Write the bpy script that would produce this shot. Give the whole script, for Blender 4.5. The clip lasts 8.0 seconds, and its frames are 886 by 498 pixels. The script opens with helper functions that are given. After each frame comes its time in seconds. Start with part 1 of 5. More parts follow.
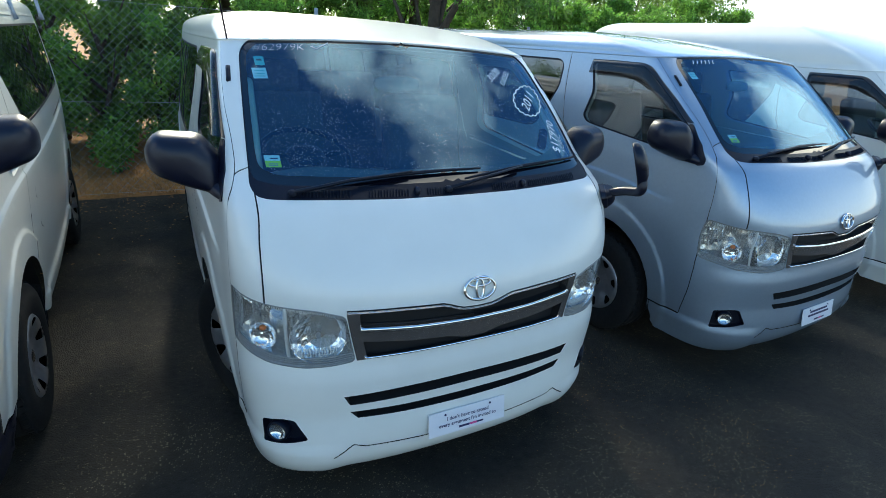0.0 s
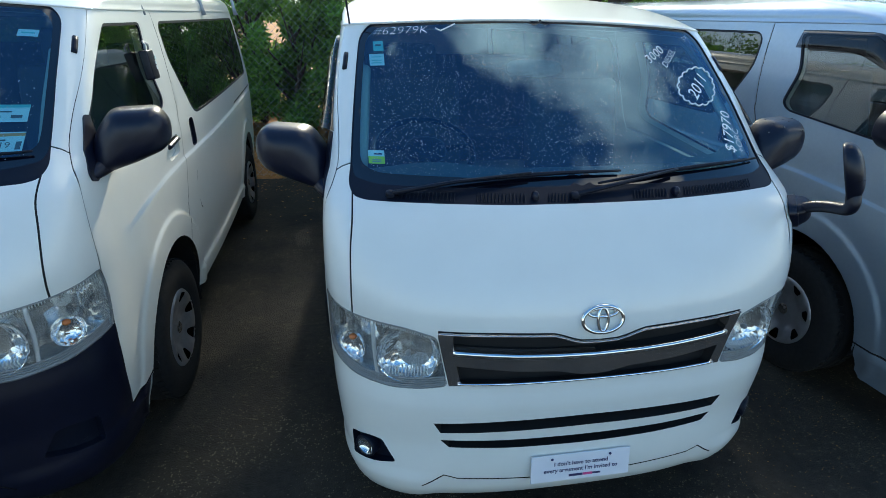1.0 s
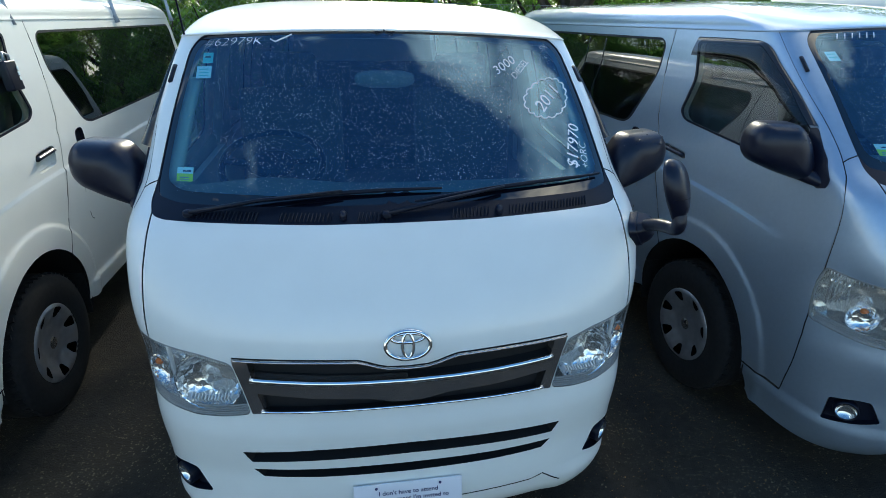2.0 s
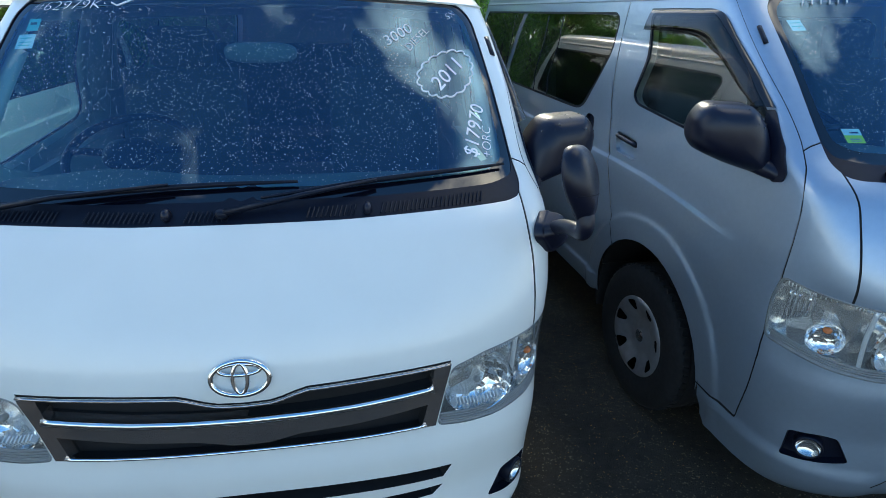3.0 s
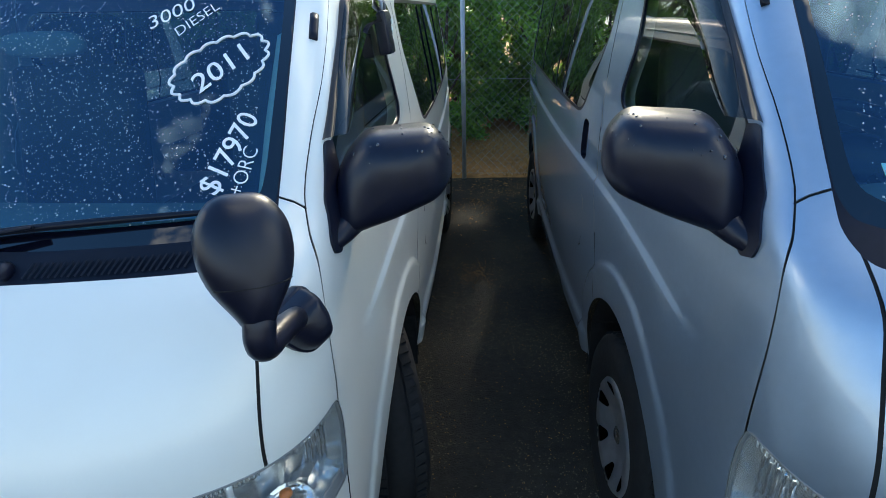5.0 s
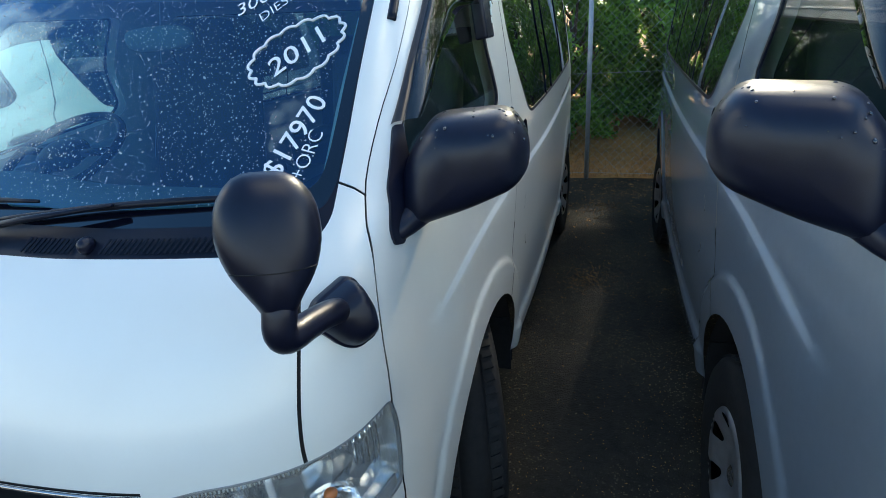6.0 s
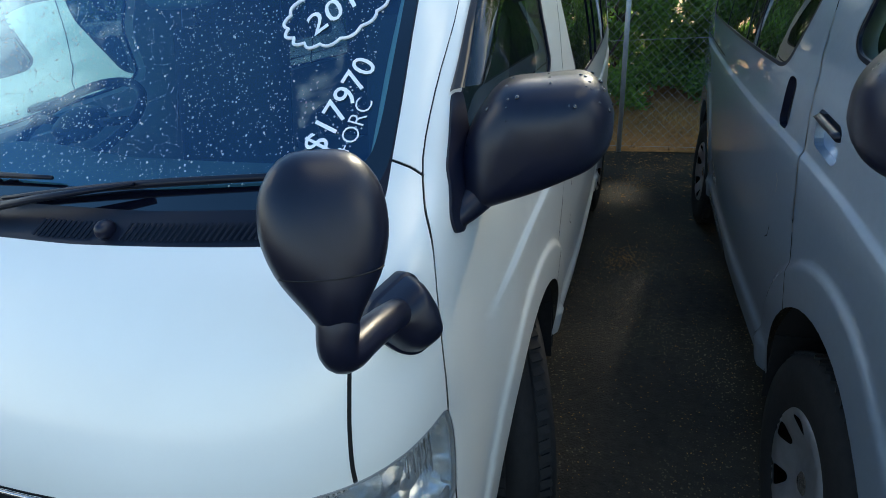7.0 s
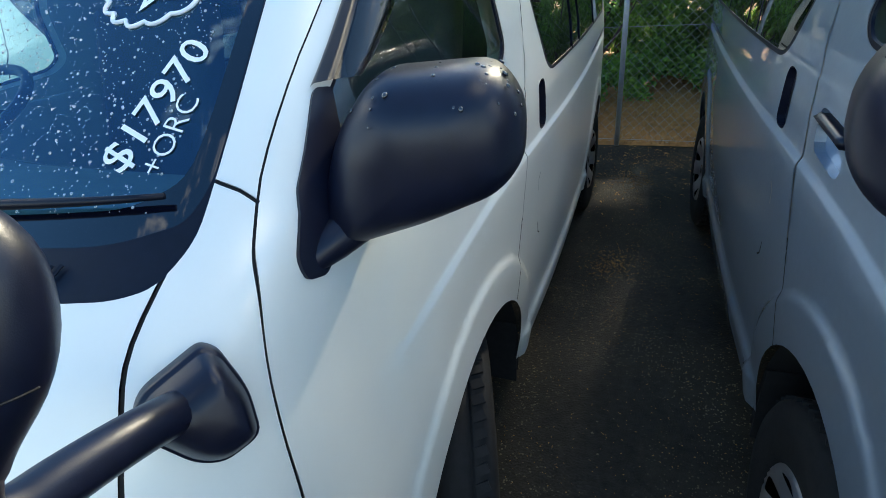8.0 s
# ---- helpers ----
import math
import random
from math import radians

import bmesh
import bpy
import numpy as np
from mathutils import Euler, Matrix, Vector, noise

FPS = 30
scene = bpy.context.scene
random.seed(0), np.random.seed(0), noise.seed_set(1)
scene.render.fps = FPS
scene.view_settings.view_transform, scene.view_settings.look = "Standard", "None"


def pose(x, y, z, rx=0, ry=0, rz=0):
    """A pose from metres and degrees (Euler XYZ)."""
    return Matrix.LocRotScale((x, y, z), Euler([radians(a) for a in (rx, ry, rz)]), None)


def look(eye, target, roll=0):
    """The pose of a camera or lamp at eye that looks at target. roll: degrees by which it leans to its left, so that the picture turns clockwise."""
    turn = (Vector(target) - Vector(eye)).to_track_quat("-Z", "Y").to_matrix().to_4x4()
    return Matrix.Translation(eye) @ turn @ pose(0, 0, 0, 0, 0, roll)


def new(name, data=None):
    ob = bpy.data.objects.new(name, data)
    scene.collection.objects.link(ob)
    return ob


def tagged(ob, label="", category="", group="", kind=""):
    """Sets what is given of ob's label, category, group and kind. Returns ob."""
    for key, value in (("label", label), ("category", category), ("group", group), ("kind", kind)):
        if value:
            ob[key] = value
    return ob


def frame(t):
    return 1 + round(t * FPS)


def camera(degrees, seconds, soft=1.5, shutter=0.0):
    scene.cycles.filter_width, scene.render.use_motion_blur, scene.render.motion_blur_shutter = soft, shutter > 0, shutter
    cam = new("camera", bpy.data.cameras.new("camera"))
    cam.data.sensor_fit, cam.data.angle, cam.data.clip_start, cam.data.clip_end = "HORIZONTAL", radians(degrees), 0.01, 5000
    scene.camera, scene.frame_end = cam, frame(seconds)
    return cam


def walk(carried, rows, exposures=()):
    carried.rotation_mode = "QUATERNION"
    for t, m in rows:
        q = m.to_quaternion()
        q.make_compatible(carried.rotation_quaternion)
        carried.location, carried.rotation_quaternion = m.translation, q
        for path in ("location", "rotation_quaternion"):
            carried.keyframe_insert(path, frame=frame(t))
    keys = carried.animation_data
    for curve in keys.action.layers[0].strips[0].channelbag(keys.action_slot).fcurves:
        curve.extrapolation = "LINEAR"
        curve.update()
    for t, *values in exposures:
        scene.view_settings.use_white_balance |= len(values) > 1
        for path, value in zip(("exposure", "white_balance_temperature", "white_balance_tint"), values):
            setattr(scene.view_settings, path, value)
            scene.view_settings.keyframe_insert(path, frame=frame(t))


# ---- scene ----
cam = camera(77.95, 8.0, 0.7)
PATH = [
    (0, (-1.042, -1.474, 1.773), (-0.129, 0.161, 1.070), 3.86),
    (0.5, (-0.934, -1.265, 1.791), (-0.388, 0.500, 1.026), 2.25),
    (1, (-0.744, -1.262, 1.767), (-0.419, 0.550, 0.985), 1.19),
    (1.5, (-0.398, -1.344, 1.813), (-0.095, 0.475, 1.038), 0.97),
    (2.8, (0.199, -1.050, 1.734), (0.491, 0.764, 0.944), 0.82),
    (3, (0.299, -1.019, 1.713), (0.585, 0.794, 0.919), 0.82),
    (3.5, (0.619, -0.954, 1.724), (0.868, 0.862, 0.925), 0.64),
    (4, (0.791, -0.741, 1.651), (0.944, 1.086, 0.851), -0.14),
    (4.2, (0.842, -0.629, 1.654), (0.969, 1.200, 0.855), -0.27),
    (5.3, (1.223, -0.417, 1.623), (0.856, 1.380, 0.826), -2.83),
    (5.5, (1.238, -0.387, 1.603), (0.756, 1.390, 0.824), -3.71),
    (6, (1.236, -0.335, 1.586), (0.602, 1.394, 0.806), -4.40),
    (6.5, (1.179, -0.287, 1.557), (0.523, 1.412, 0.732), -4.43),
    (7, (1.114, -0.233, 1.564), (0.431, 1.434, 0.694), -4.53),
    (7.5, (1.117, -0.148, 1.562), (0.427, 1.510, 0.681), -4.32),
    (8, (1.203, 0.059, 1.517), (0.497, 1.698, 0.614), -4.45),
]
walk(cam, [(t, look(eye, target, roll)) for t, eye, target, roll in PATH], [(0.0, 1.25, 6850, 1), (1.0, 1.13, 6900, 1), (1.7, 1.12, 6800, 1), (3.0, 1.4, 6900, 4), (4.0, 1.49, 7100, 5), (5.3, 1.62, 7250, 4), (6.5, 1.6, 7400, 4), (7.5, 1.62, 7400, 3), (8.0, 1.85, 7400, 3)])

# ---- light ----
SUN = Vector((0.13, 0.85, 0.475)).normalized()
world = bpy.data.worlds.new("sky")
scene.world = world
world.use_nodes = True
wt = world.node_tree
wt.nodes.clear()
w_out = wt.nodes.new("ShaderNodeOutputWorld")
w_bg = wt.nodes.new("ShaderNodeBackground")
w_sky = wt.nodes.new("ShaderNodeTexSky")
w_sky.sky_type = "NISHITA"
w_sky.sun_disc = False
w_sky.sun_elevation = math.asin(SUN.z)
w_sky.sun_rotation = math.atan2(SUN.x, SUN.y)
w_sky.air_density, w_sky.dust_density, w_sky.ozone_density = 1.0, 0.6, 4.0
w_co = wt.nodes.new("ShaderNodeTexCoord")
w_map = wt.nodes.new("ShaderNodeMapping")
w_map.inputs["Scale"].default_value = (1.0, 1.6, 1.0)
w_no = wt.nodes.new("ShaderNodeTexNoise")
w_no.inputs["Scale"].default_value = 4.2
w_no.inputs["Detail"].default_value = 9
w_no.inputs["Roughness"].default_value = 0.6
w_no.inputs["Distortion"].default_value = 0.35
w_ra = wt.nodes.new("ShaderNodeValToRGB")
w_ra.color_ramp.elements[0].position, w_ra.color_ramp.elements[1].position = 0.62, 0.90
w_mix = wt.nodes.new("ShaderNodeMix")
w_mix.data_type = "RGBA"
w_mix.inputs["B"].default_value = (12.0, 11.6, 10.8, 1)
w_sep = wt.nodes.new("ShaderNodeSeparateXYZ")
wt.links.new(w_co.outputs["Generated"], w_map.inputs["Vector"])
wt.links.new(w_map.outputs["Vector"], w_no.inputs["Vector"])
wt.links.new(w_co.outputs["Generated"], w_sep.inputs["Vector"])
# banks of cumulus: the direction of each and its spread
w_last = None
# the wide last bank is glare round the sun, added to brighten the backlight
for bank, spread in (((0.24, 0.11, 0.965), 0.24), ((0.46, 0.07, 0.885), 0.29), ((0.91, 0.05, 0.40), 0.25), ((-0.89, 0.07, 0.45), 0.26), ((0.25, 0.86, 0.44), 0.75)):
    w_far = wt.nodes.new("ShaderNodeVectorMath")
    w_far.operation = "DISTANCE"
    w_far.inputs[1].default_value = bank
    w_in = wt.nodes.new("ShaderNodeMapRange")
    w_in.interpolation_type = "SMOOTHSTEP"
    w_in.inputs["From Min"].default_value, w_in.inputs["From Max"].default_value = spread, 0.0
    wt.links.new(w_co.outputs["Generated"], w_far.inputs[0])
    wt.links.new(w_far.outputs["Value"], w_in.inputs["Value"])
    if w_last is None:
        w_last = w_in.outputs["Result"]
    else:
        w_max = wt.nodes.new("ShaderNodeMath")
        w_max.operation = "MAXIMUM"
        wt.links.new(w_last, w_max.inputs[0])
        wt.links.new(w_in.outputs["Result"], w_max.inputs[1])
        w_last = w_max.outputs[0]
w_sum = wt.nodes.new("ShaderNodeMath")
w_sum.operation = "MULTIPLY_ADD"
w_sum.inputs[1].default_value = 0.42
wt.links.new(w_last, w_sum.inputs[0])
wt.links.new(w_no.outputs["Fac"], w_sum.inputs[2])
wt.links.new(w_sum.outputs[0], w_ra.inputs["Fac"])
wt.links.new(w_ra.outputs["Color"], w_mix.inputs["Factor"])
w_hue = wt.nodes.new("ShaderNodeHueSaturation")
w_hue.inputs["Saturation"].default_value = 1.2
wt.links.new(w_sky.outputs["Color"], w_hue.inputs["Color"])
wt.links.new(w_hue.outputs["Color"], w_mix.inputs["A"])
w_haze = wt.nodes.new("ShaderNodeMapRange")
w_haze.interpolation_type = "SMOOTHSTEP"
w_haze.inputs["From Min"].default_value, w_haze.inputs["From Max"].default_value = 0.5, 0.0
w_haze.inputs["To Max"].default_value = 0.8
w_pale = wt.nodes.new("ShaderNodeMix")
w_pale.data_type = "RGBA"
w_pale.inputs["B"].default_value = (4.6, 4.95, 5.2, 1)
wt.links.new(w_sep.outputs["Z"], w_haze.inputs["Value"])
wt.links.new(w_haze.outputs["Result"], w_pale.inputs["Factor"])
wt.links.new(w_mix.outputs["Result"], w_pale.inputs["A"])
wt.links.new(w_pale.outputs["Result"], w_bg.inputs["Color"])
w_bg.inputs["Strength"].default_value = 0.15
wt.links.new(w_bg.outputs["Background"], w_out.inputs["Surface"])

sun_data = bpy.data.lights.new("sun", "SUN")
sun_data.energy, sun_data.angle, sun_data.color = 2.8, radians(2.0), (1.0, 0.93, 0.82)
sun = new("sun", sun_data)
sun.matrix_world = look(SUN * 40, (0, 0, 0))


# ---- materials ----
def material(name, base, rough=0.5, metal=0.0, coat=0.0, grain=0.0, grain_scale=60.0, tint=None, bump=0.0, bump_scale=200.0, spec=0.5):
    """A surface with two scales of variation in colour and roughness, and a fine relief."""
    m = bpy.data.materials.new(name)
    m.use_nodes = True
    nt = m.node_tree
    b = nt.nodes["Principled BSDF"]
    b.inputs["Base Color"].default_value = (*base, 1)
    b.inputs["Roughness"].default_value = rough
    b.inputs["Metallic"].default_value = metal
    b.inputs["Coat Weight"].default_value = coat
    b.inputs["Coat Roughness"].default_value = 0.03
    b.inputs["Specular IOR Level"].default_value = spec
    co = nt.nodes.new("ShaderNodeTexCoord")
    if grain > 0:
        second = tint or tuple(c * (1 - grain) for c in base)
        n1 = nt.nodes.new("ShaderNodeTexNoise")
        n1.inputs["Scale"].default_value = grain_scale
        n1.inputs["Detail"].default_value = 6
        n2 = nt.nodes.new("ShaderNodeTexNoise")
        n2.inputs["Scale"].default_value = grain_scale / 17
        n2.inputs["Detail"].default_value = 4
        add = nt.nodes.new("ShaderNodeMath")
        add.operation = "MULTIPLY_ADD"
        add.inputs[1].default_value = 0.5
        half = nt.nodes.new("ShaderNodeMath")
        half.operation = "MULTIPLY"
        half.inputs[1].default_value = 0.5
        ramp = nt.nodes.new("ShaderNodeValToRGB")
        ramp.color_ramp.elements[0].position, ramp.color_ramp.elements[1].position = 0.36, 0.64
        ramp.color_ramp.elements[0].color = (*second, 1)
        ramp.color_ramp.elements[1].color = (*base, 1)
        nt.links.new(co.outputs["Object"], n1.inputs["Vector"])
        nt.links.new(co.outputs["Object"], n2.inputs["Vector"])
        nt.links.new(n2.outputs["Fac"], half.inputs[0])
        nt.links.new(n1.outputs["Fac"], add.inputs[0])
        nt.links.new(half.outputs[0], add.inputs[2])
        nt.links.new(add.outputs[0], ramp.inputs["Fac"])
        nt.links.new(ramp.outputs["Color"], b.inputs["Base Color"])
    if bump > 0:
        n3 = nt.nodes.new("ShaderNodeTexNoise")
        n3.inputs["Scale"].default_value = bump_scale
        n3.inputs["Detail"].default_value = 5
        bp = nt.nodes.new("ShaderNodeBump")
        bp.inputs["Strength"].default_value = bump
        bp.inputs["Distance"].default_value = 0.01
        nt.links.new(co.outputs["Object"], n3.inputs["Vector"])
        nt.links.new(n3.outputs["Fac"], bp.inputs["Height"])
        nt.links.new(bp.outputs["Normal"], b.inputs["Normal"])
    return m


def glass(name, tint, ior=1.5, rough=0.0, sheen=(1.0, 1.0, 1.0)):
    """Clear or tinted sheet glass: it lets light straight through and reflects by its angle."""
    m = bpy.data.materials.new(name)
    m.use_nodes = True
    nt = m.node_tree
    nt.nodes.remove(nt.nodes["Principled BSDF"])
    tr = nt.nodes.new("ShaderNodeBsdfTransparent")
    tr.inputs["Color"].default_value = (*tint, 1)
    gl = nt.nodes.new("ShaderNodeBsdfGlossy")
    gl.inputs["Roughness"].default_value = rough
    gl.inputs["Color"].default_value = (*sheen, 1)
    # a thin pane reflects alike from both of its sides
    least = ((ior - 1) / (ior + 1)) ** 2
    lw = nt.nodes.new("ShaderNodeLayerWeight")
    lw.inputs["Blend"].default_value = 0.5
    pw = nt.nodes.new("ShaderNodeMath")
    pw.operation = "POWER"
    pw.inputs[1].default_value = 5.0
    fr = nt.nodes.new("ShaderNodeMath")
    fr.operation = "MULTIPLY_ADD"
    fr.inputs[1].default_value, fr.inputs[2].default_value = 1 - least, least
    nt.links.new(lw.outputs["Facing"], pw.inputs[0])
    nt.links.new(pw.outputs[0], fr.inputs[0])
    mx = nt.nodes.new("ShaderNodeMixShader")
    nt.links.new(fr.outputs[0], mx.inputs["Fac"])
    nt.links.new(tr.outputs["BSDF"], mx.inputs[1])
    nt.links.new(gl.outputs["BSDF"], mx.inputs[2])
    nt.links.new(mx.outputs["Shader"], nt.nodes["Material Output"].inputs["Surface"])
    return m


M_WHITE = material("white_paint", (0.82, 0.82, 0.765), 0.32, 0.0, 0.6, grain=0.05, grain_scale=7)
M_WHITE.node_tree.nodes["Principled BSDF"].inputs["Coat Roughness"].default_value = 0.12
M_SILVER = material("silver_paint", (0.365, 0.455, 0.555), 0.42, 0.72, 1.0, grain=0.06, grain_scale=900)
M_PLASTIC = material("black_plastic", (0.006, 0.008, 0.022), 0.34, grain=0.35, grain_scale=40, bump=0.05, bump_scale=900, spec=0.4)
M_TRIM = material("black_trim", (0.006, 0.009, 0.020), 0.4, grain=0.3, grain_scale=60, spec=0.22)
M_GAP = material("dark_gap", (0.006, 0.006, 0.007), 0.8)
M_CHROME = material("chrome", (0.85, 0.85, 0.85), 0.07, 1.0, grain=0.12, grain_scale=15)
M_DARKCHROME = material("smoked_chrome", (0.52, 0.47, 0.45), 0.16, 0.9, grain=0.15, grain_scale=15)
M_RUBBER = material("tyre_rubber", (0.020, 0.020, 0.021), 0.8, grain=0.4, grain_scale=50, bump=0.1, bump_scale=300, spec=0.2)
M_HUB = material("hubcap_silver", (0.52, 0.54, 0.58), 0.3, 0.8, 0.3, grain=0.25, grain_scale=30)
M_LAMP = material("lamp_housing", (0.86, 0.87, 0.87), 0.2, 0.3, grain=0.12, grain_scale=30)
M_BOWL = material("lamp_reflector", (0.96, 0.96, 0.96), 0.10, 0.95, grain=0.1, grain_scale=40)


def faceted(m, scale, deep):
    """Pressed facets over a bright reflector."""
    nt = m.node_tree
    co = nt.nodes.new("ShaderNodeTexCoord")
    vo = nt.nodes.new("ShaderNodeTexVoronoi")
    vo.inputs["Scale"].default_value = scale
    bp = nt.nodes.new("ShaderNodeBump")
    bp.inputs["Strength"].default_value, bp.inputs["Distance"].default_value = 1.0, deep
    nt.links.new(co.outputs["Object"], vo.inputs["Vector"])
    nt.links.new(vo.outputs["Distance"], bp.inputs["Height"])
    nt.links.new(bp.outputs["Normal"], nt.nodes["Principled BSDF"].inputs["Normal"])


M_FACET = material("lamp_facets", (0.92, 0.93, 0.92), 0.22, 0.85, grain=0.1, grain_scale=40)
faceted(M_FACET, 20, 0.009)
faceted(M_BOWL, 30, 0.006)
M_LAMPGREY = material("lamp_bezel", (0.30, 0.31, 0.32), 0.35, 0.3, grain=0.2, grain_scale=40)
M_ORANGE = material("indicator_bulb", (0.75, 0.2, 0.04), 0.25, grain=0.2, grain_scale=80)
M_LINING = material("light_trim", (0.40, 0.41, 0.39), 0.7, grain=0.1, grain_scale=30)
M_DASH = material("dash_plastic", (0.11, 0.125, 0.13), 0.65, grain=0.2, grain_scale=60, bump=0.1, bump_scale=700)
M_SEAT = material("seat_cloth", (0.045, 0.05, 0.06), 0.95, grain=0.35, grain_scale=150, bump=0.2, bump_scale=400)
# the blue of the reflected sky is put into the windscreen's gloss colour
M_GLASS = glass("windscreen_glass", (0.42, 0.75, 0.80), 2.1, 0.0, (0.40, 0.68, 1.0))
M_FRIT = material("glass_border", (0.003, 0.004, 0.010), 0.03, grain=0.3, grain_scale=20, spec=0.9)
M_SIDEGLASS = glass("side_glass", (0.80, 0.90, 0.86), 2.2)
M_PRIVACY = glass("privacy_glass", (0.24, 0.26, 0.26), 2.2)
M_LENS = glass("lens_glass", (0.93, 0.94, 0.93), 1.4)


def clouded(m, share):
    """A faint milky haze in an old polycarbonate lens."""
    nt = m.node_tree
    out = nt.nodes["Material Output"]
    df = nt.nodes.new("ShaderNodeBsdfDiffuse")
    df.inputs["Color"].default_value = (0.85, 0.87, 0.86, 1)
    mx = nt.nodes.new("ShaderNodeMixShader")
    mx.inputs["Fac"].default_value = share
    nt.links.new(out.inputs["Surface"].links[0].from_socket, mx.inputs[1])
    nt.links.new(df.outputs["BSDF"], mx.inputs[2])
    nt.links.new(mx.outputs["Shader"], out.inputs["Surface"])


clouded(M_LENS, 0.035)
M_SMOKE = glass("smoked_acrylic", (0.22, 0.20, 0.20), 1.5, 0.02)
M_STEEL = material("galvanised_steel", (0.42, 0.45, 0.48), 0.5, 0.35, grain=0.3, grain_scale=25)
M_INK = material("white_marker", (0.85, 0.87, 0.88), 0.6)
M_PLATE = material("plate_white", (0.78, 0.78, 0.82), 0.4, grain=0.04, grain_scale=20)
M_NAVY = material("plate_print", (0.03, 0.03, 0.10), 0.5)
M_PINK = material("plate_pink", (0.7, 0.08, 0.25), 0.5)
M_YELLOW = material("sticker_yellow", (0.70, 0.78, 0.05), 0.5)
M_TEAL = material("sticker_teal", (0.15, 0.55, 0.52), 0.5)
M_PAPER = material("sticker_paper", (0.70, 0.80, 0.80), 0.5)
M_AMBER = material("sticker_orange", (0.75, 0.30, 0.08), 0.5)
M_MIRROR = material("mirror_glass", (0.85, 0.87, 0.88), 0.02, 1.0)


# ---- mesh helpers ----
def mesh_of(name, verts, faces, mat, smooth=True, normals=None):
    me = bpy.data.meshes.new(name)
    me.from_pydata([tuple(map(float, v)) for v in verts], [], [tuple(map(int, f)) for f in faces])
    me.materials.append(mat)
    if smooth:
        me.polygons.foreach_set("use_smooth", [True] * len(me.polygons))
        if normals is not None:
            me.normals_split_custom_set_from_vertices([tuple(map(float, n)) for n in normals])
    me.update()
    return me


def put_mesh(name, me, parent=None, label=""):
    ob = new(name, me)
    if parent is not None:
        ob.parent = parent
    return tagged(ob, label)


def part(name, bm, mat, parent=None, label="", smooth=True):
    """Links a bmesh as one mesh object under a thing or a part."""
    me = bpy.data.meshes.new(name)
    bm.to_mesh(me)
    bm.free()
    me.materials.append(mat)
    if smooth:
        me.polygons.foreach_set("use_smooth", [True] * len(me.polygons))
    return put_mesh(name, me, parent, label)


def thing(name, label, category, group="", m=None):
    ob = tagged(new(name), label, category, group)
    ob.empty_display_size = 0.1
    if m is not None:
        ob.matrix_basis = m
    return ob


def box(bm, size, m, bevel=0.0, segments=2):
    made = bmesh.ops.create_cube(bm, size=1.0, matrix=m @ Matrix.Diagonal((*size, 1)))
    if bevel > 0:
        edges = {e for v in made["verts"] for e in v.link_edges}
        bmesh.ops.bevel(bm, geom=list(edges), offset=bevel, segments=segments, profile=0.6, affect="EDGES")


def tube(bm, points, radius, sides=8, cap=True, flat=1.0):
    """A round bar along points; radius may be one number or one for each point."""
    pts = [Vector(p) for p in points]
    radii = radius if isinstance(radius, (list, tuple)) else [radius] * len(pts)
    rings, up = [], Vector((0.13, 0.21, 0.97))
    for k, p in enumerate(pts):
        d = (pts[min(k + 1, len(pts) - 1)] - pts[max(k - 1, 0)]).normalized()
        if abs(d.dot(up)) > 0.95:
            up = Vector((0.97, 0.1, 0.2))
        a = d.cross(up).normalized()
        b = a.cross(d).normalized()
        up = b
        rings.append([bm.verts.new(p + radii[k] * (math.cos(2 * math.pi * i / sides) * a + flat * math.sin(2 * math.pi * i / sides) * b)) for i in range(sides)])
    for r0, r1 in zip(rings, rings[1:]):
        for i in range(sides):
            bm.faces.new((r0[i], r0[(i + 1) % sides], r1[(i + 1) % sides], r1[i]))
    if cap:
        bm.faces.new(rings[0][::-1])
        bm.faces.new(rings[-1])


def lathe(bm, profile, steps, m=Matrix()):
    """Turns a profile of (radius, along) round the x axis."""
    rings = []
    for r, a in profile:
        rings.append([bm.verts.new(m @ Vector((a, r * math.cos(2 * math.pi * i / steps), r * math.sin(2 * math.pi * i / steps)))) for i in range(steps)])
    for r0, r1 in zip(rings, rings[1:]):
        for i in range(steps):
            bm.faces.new((r0[i], r0[(i + 1) % steps], r1[(i + 1) % steps], r1[i]))
    return rings


def egg(bm, m, n=2.0, rings=14, steps=24, nx=None):
    """A closed superellipsoid of half-axes 1, set by m; n above 2 squares it."""
    e = 2.0 / n
    e2 = 2.0 / (nx or n)

    def pw(c, k):
        return math.copysign(abs(c) ** k, c)
    rows = []
    for i in range(1, rings):
        a = -math.pi / 2 + math.pi * i / rings
        rows.append([bm.verts.new(m @ Vector((pw(math.cos(a), e) * pw(math.cos(2 * math.pi * j / steps), e2), pw(math.cos(a), e) * pw(math.sin(2 * math.pi * j / steps), e2), pw(math.sin(a), e)))) for j in range(steps)])
    lo, hi = bm.verts.new(m @ Vector((0, 0, -1))), bm.verts.new(m @ Vector((0, 0, 1)))
    for r0, r1 in zip(rows, rows[1:]):
        for j in range(steps):
            bm.faces.new((r0[j], r0[(j + 1) % steps], r1[(j + 1) % steps], r1[j]))
    for j in range(steps):
        bm.faces.new((lo, rows[0][(j + 1) % steps], rows[0][j]))
        bm.faces.new((hi, rows[-1][j], rows[-1][(j + 1) % steps]))


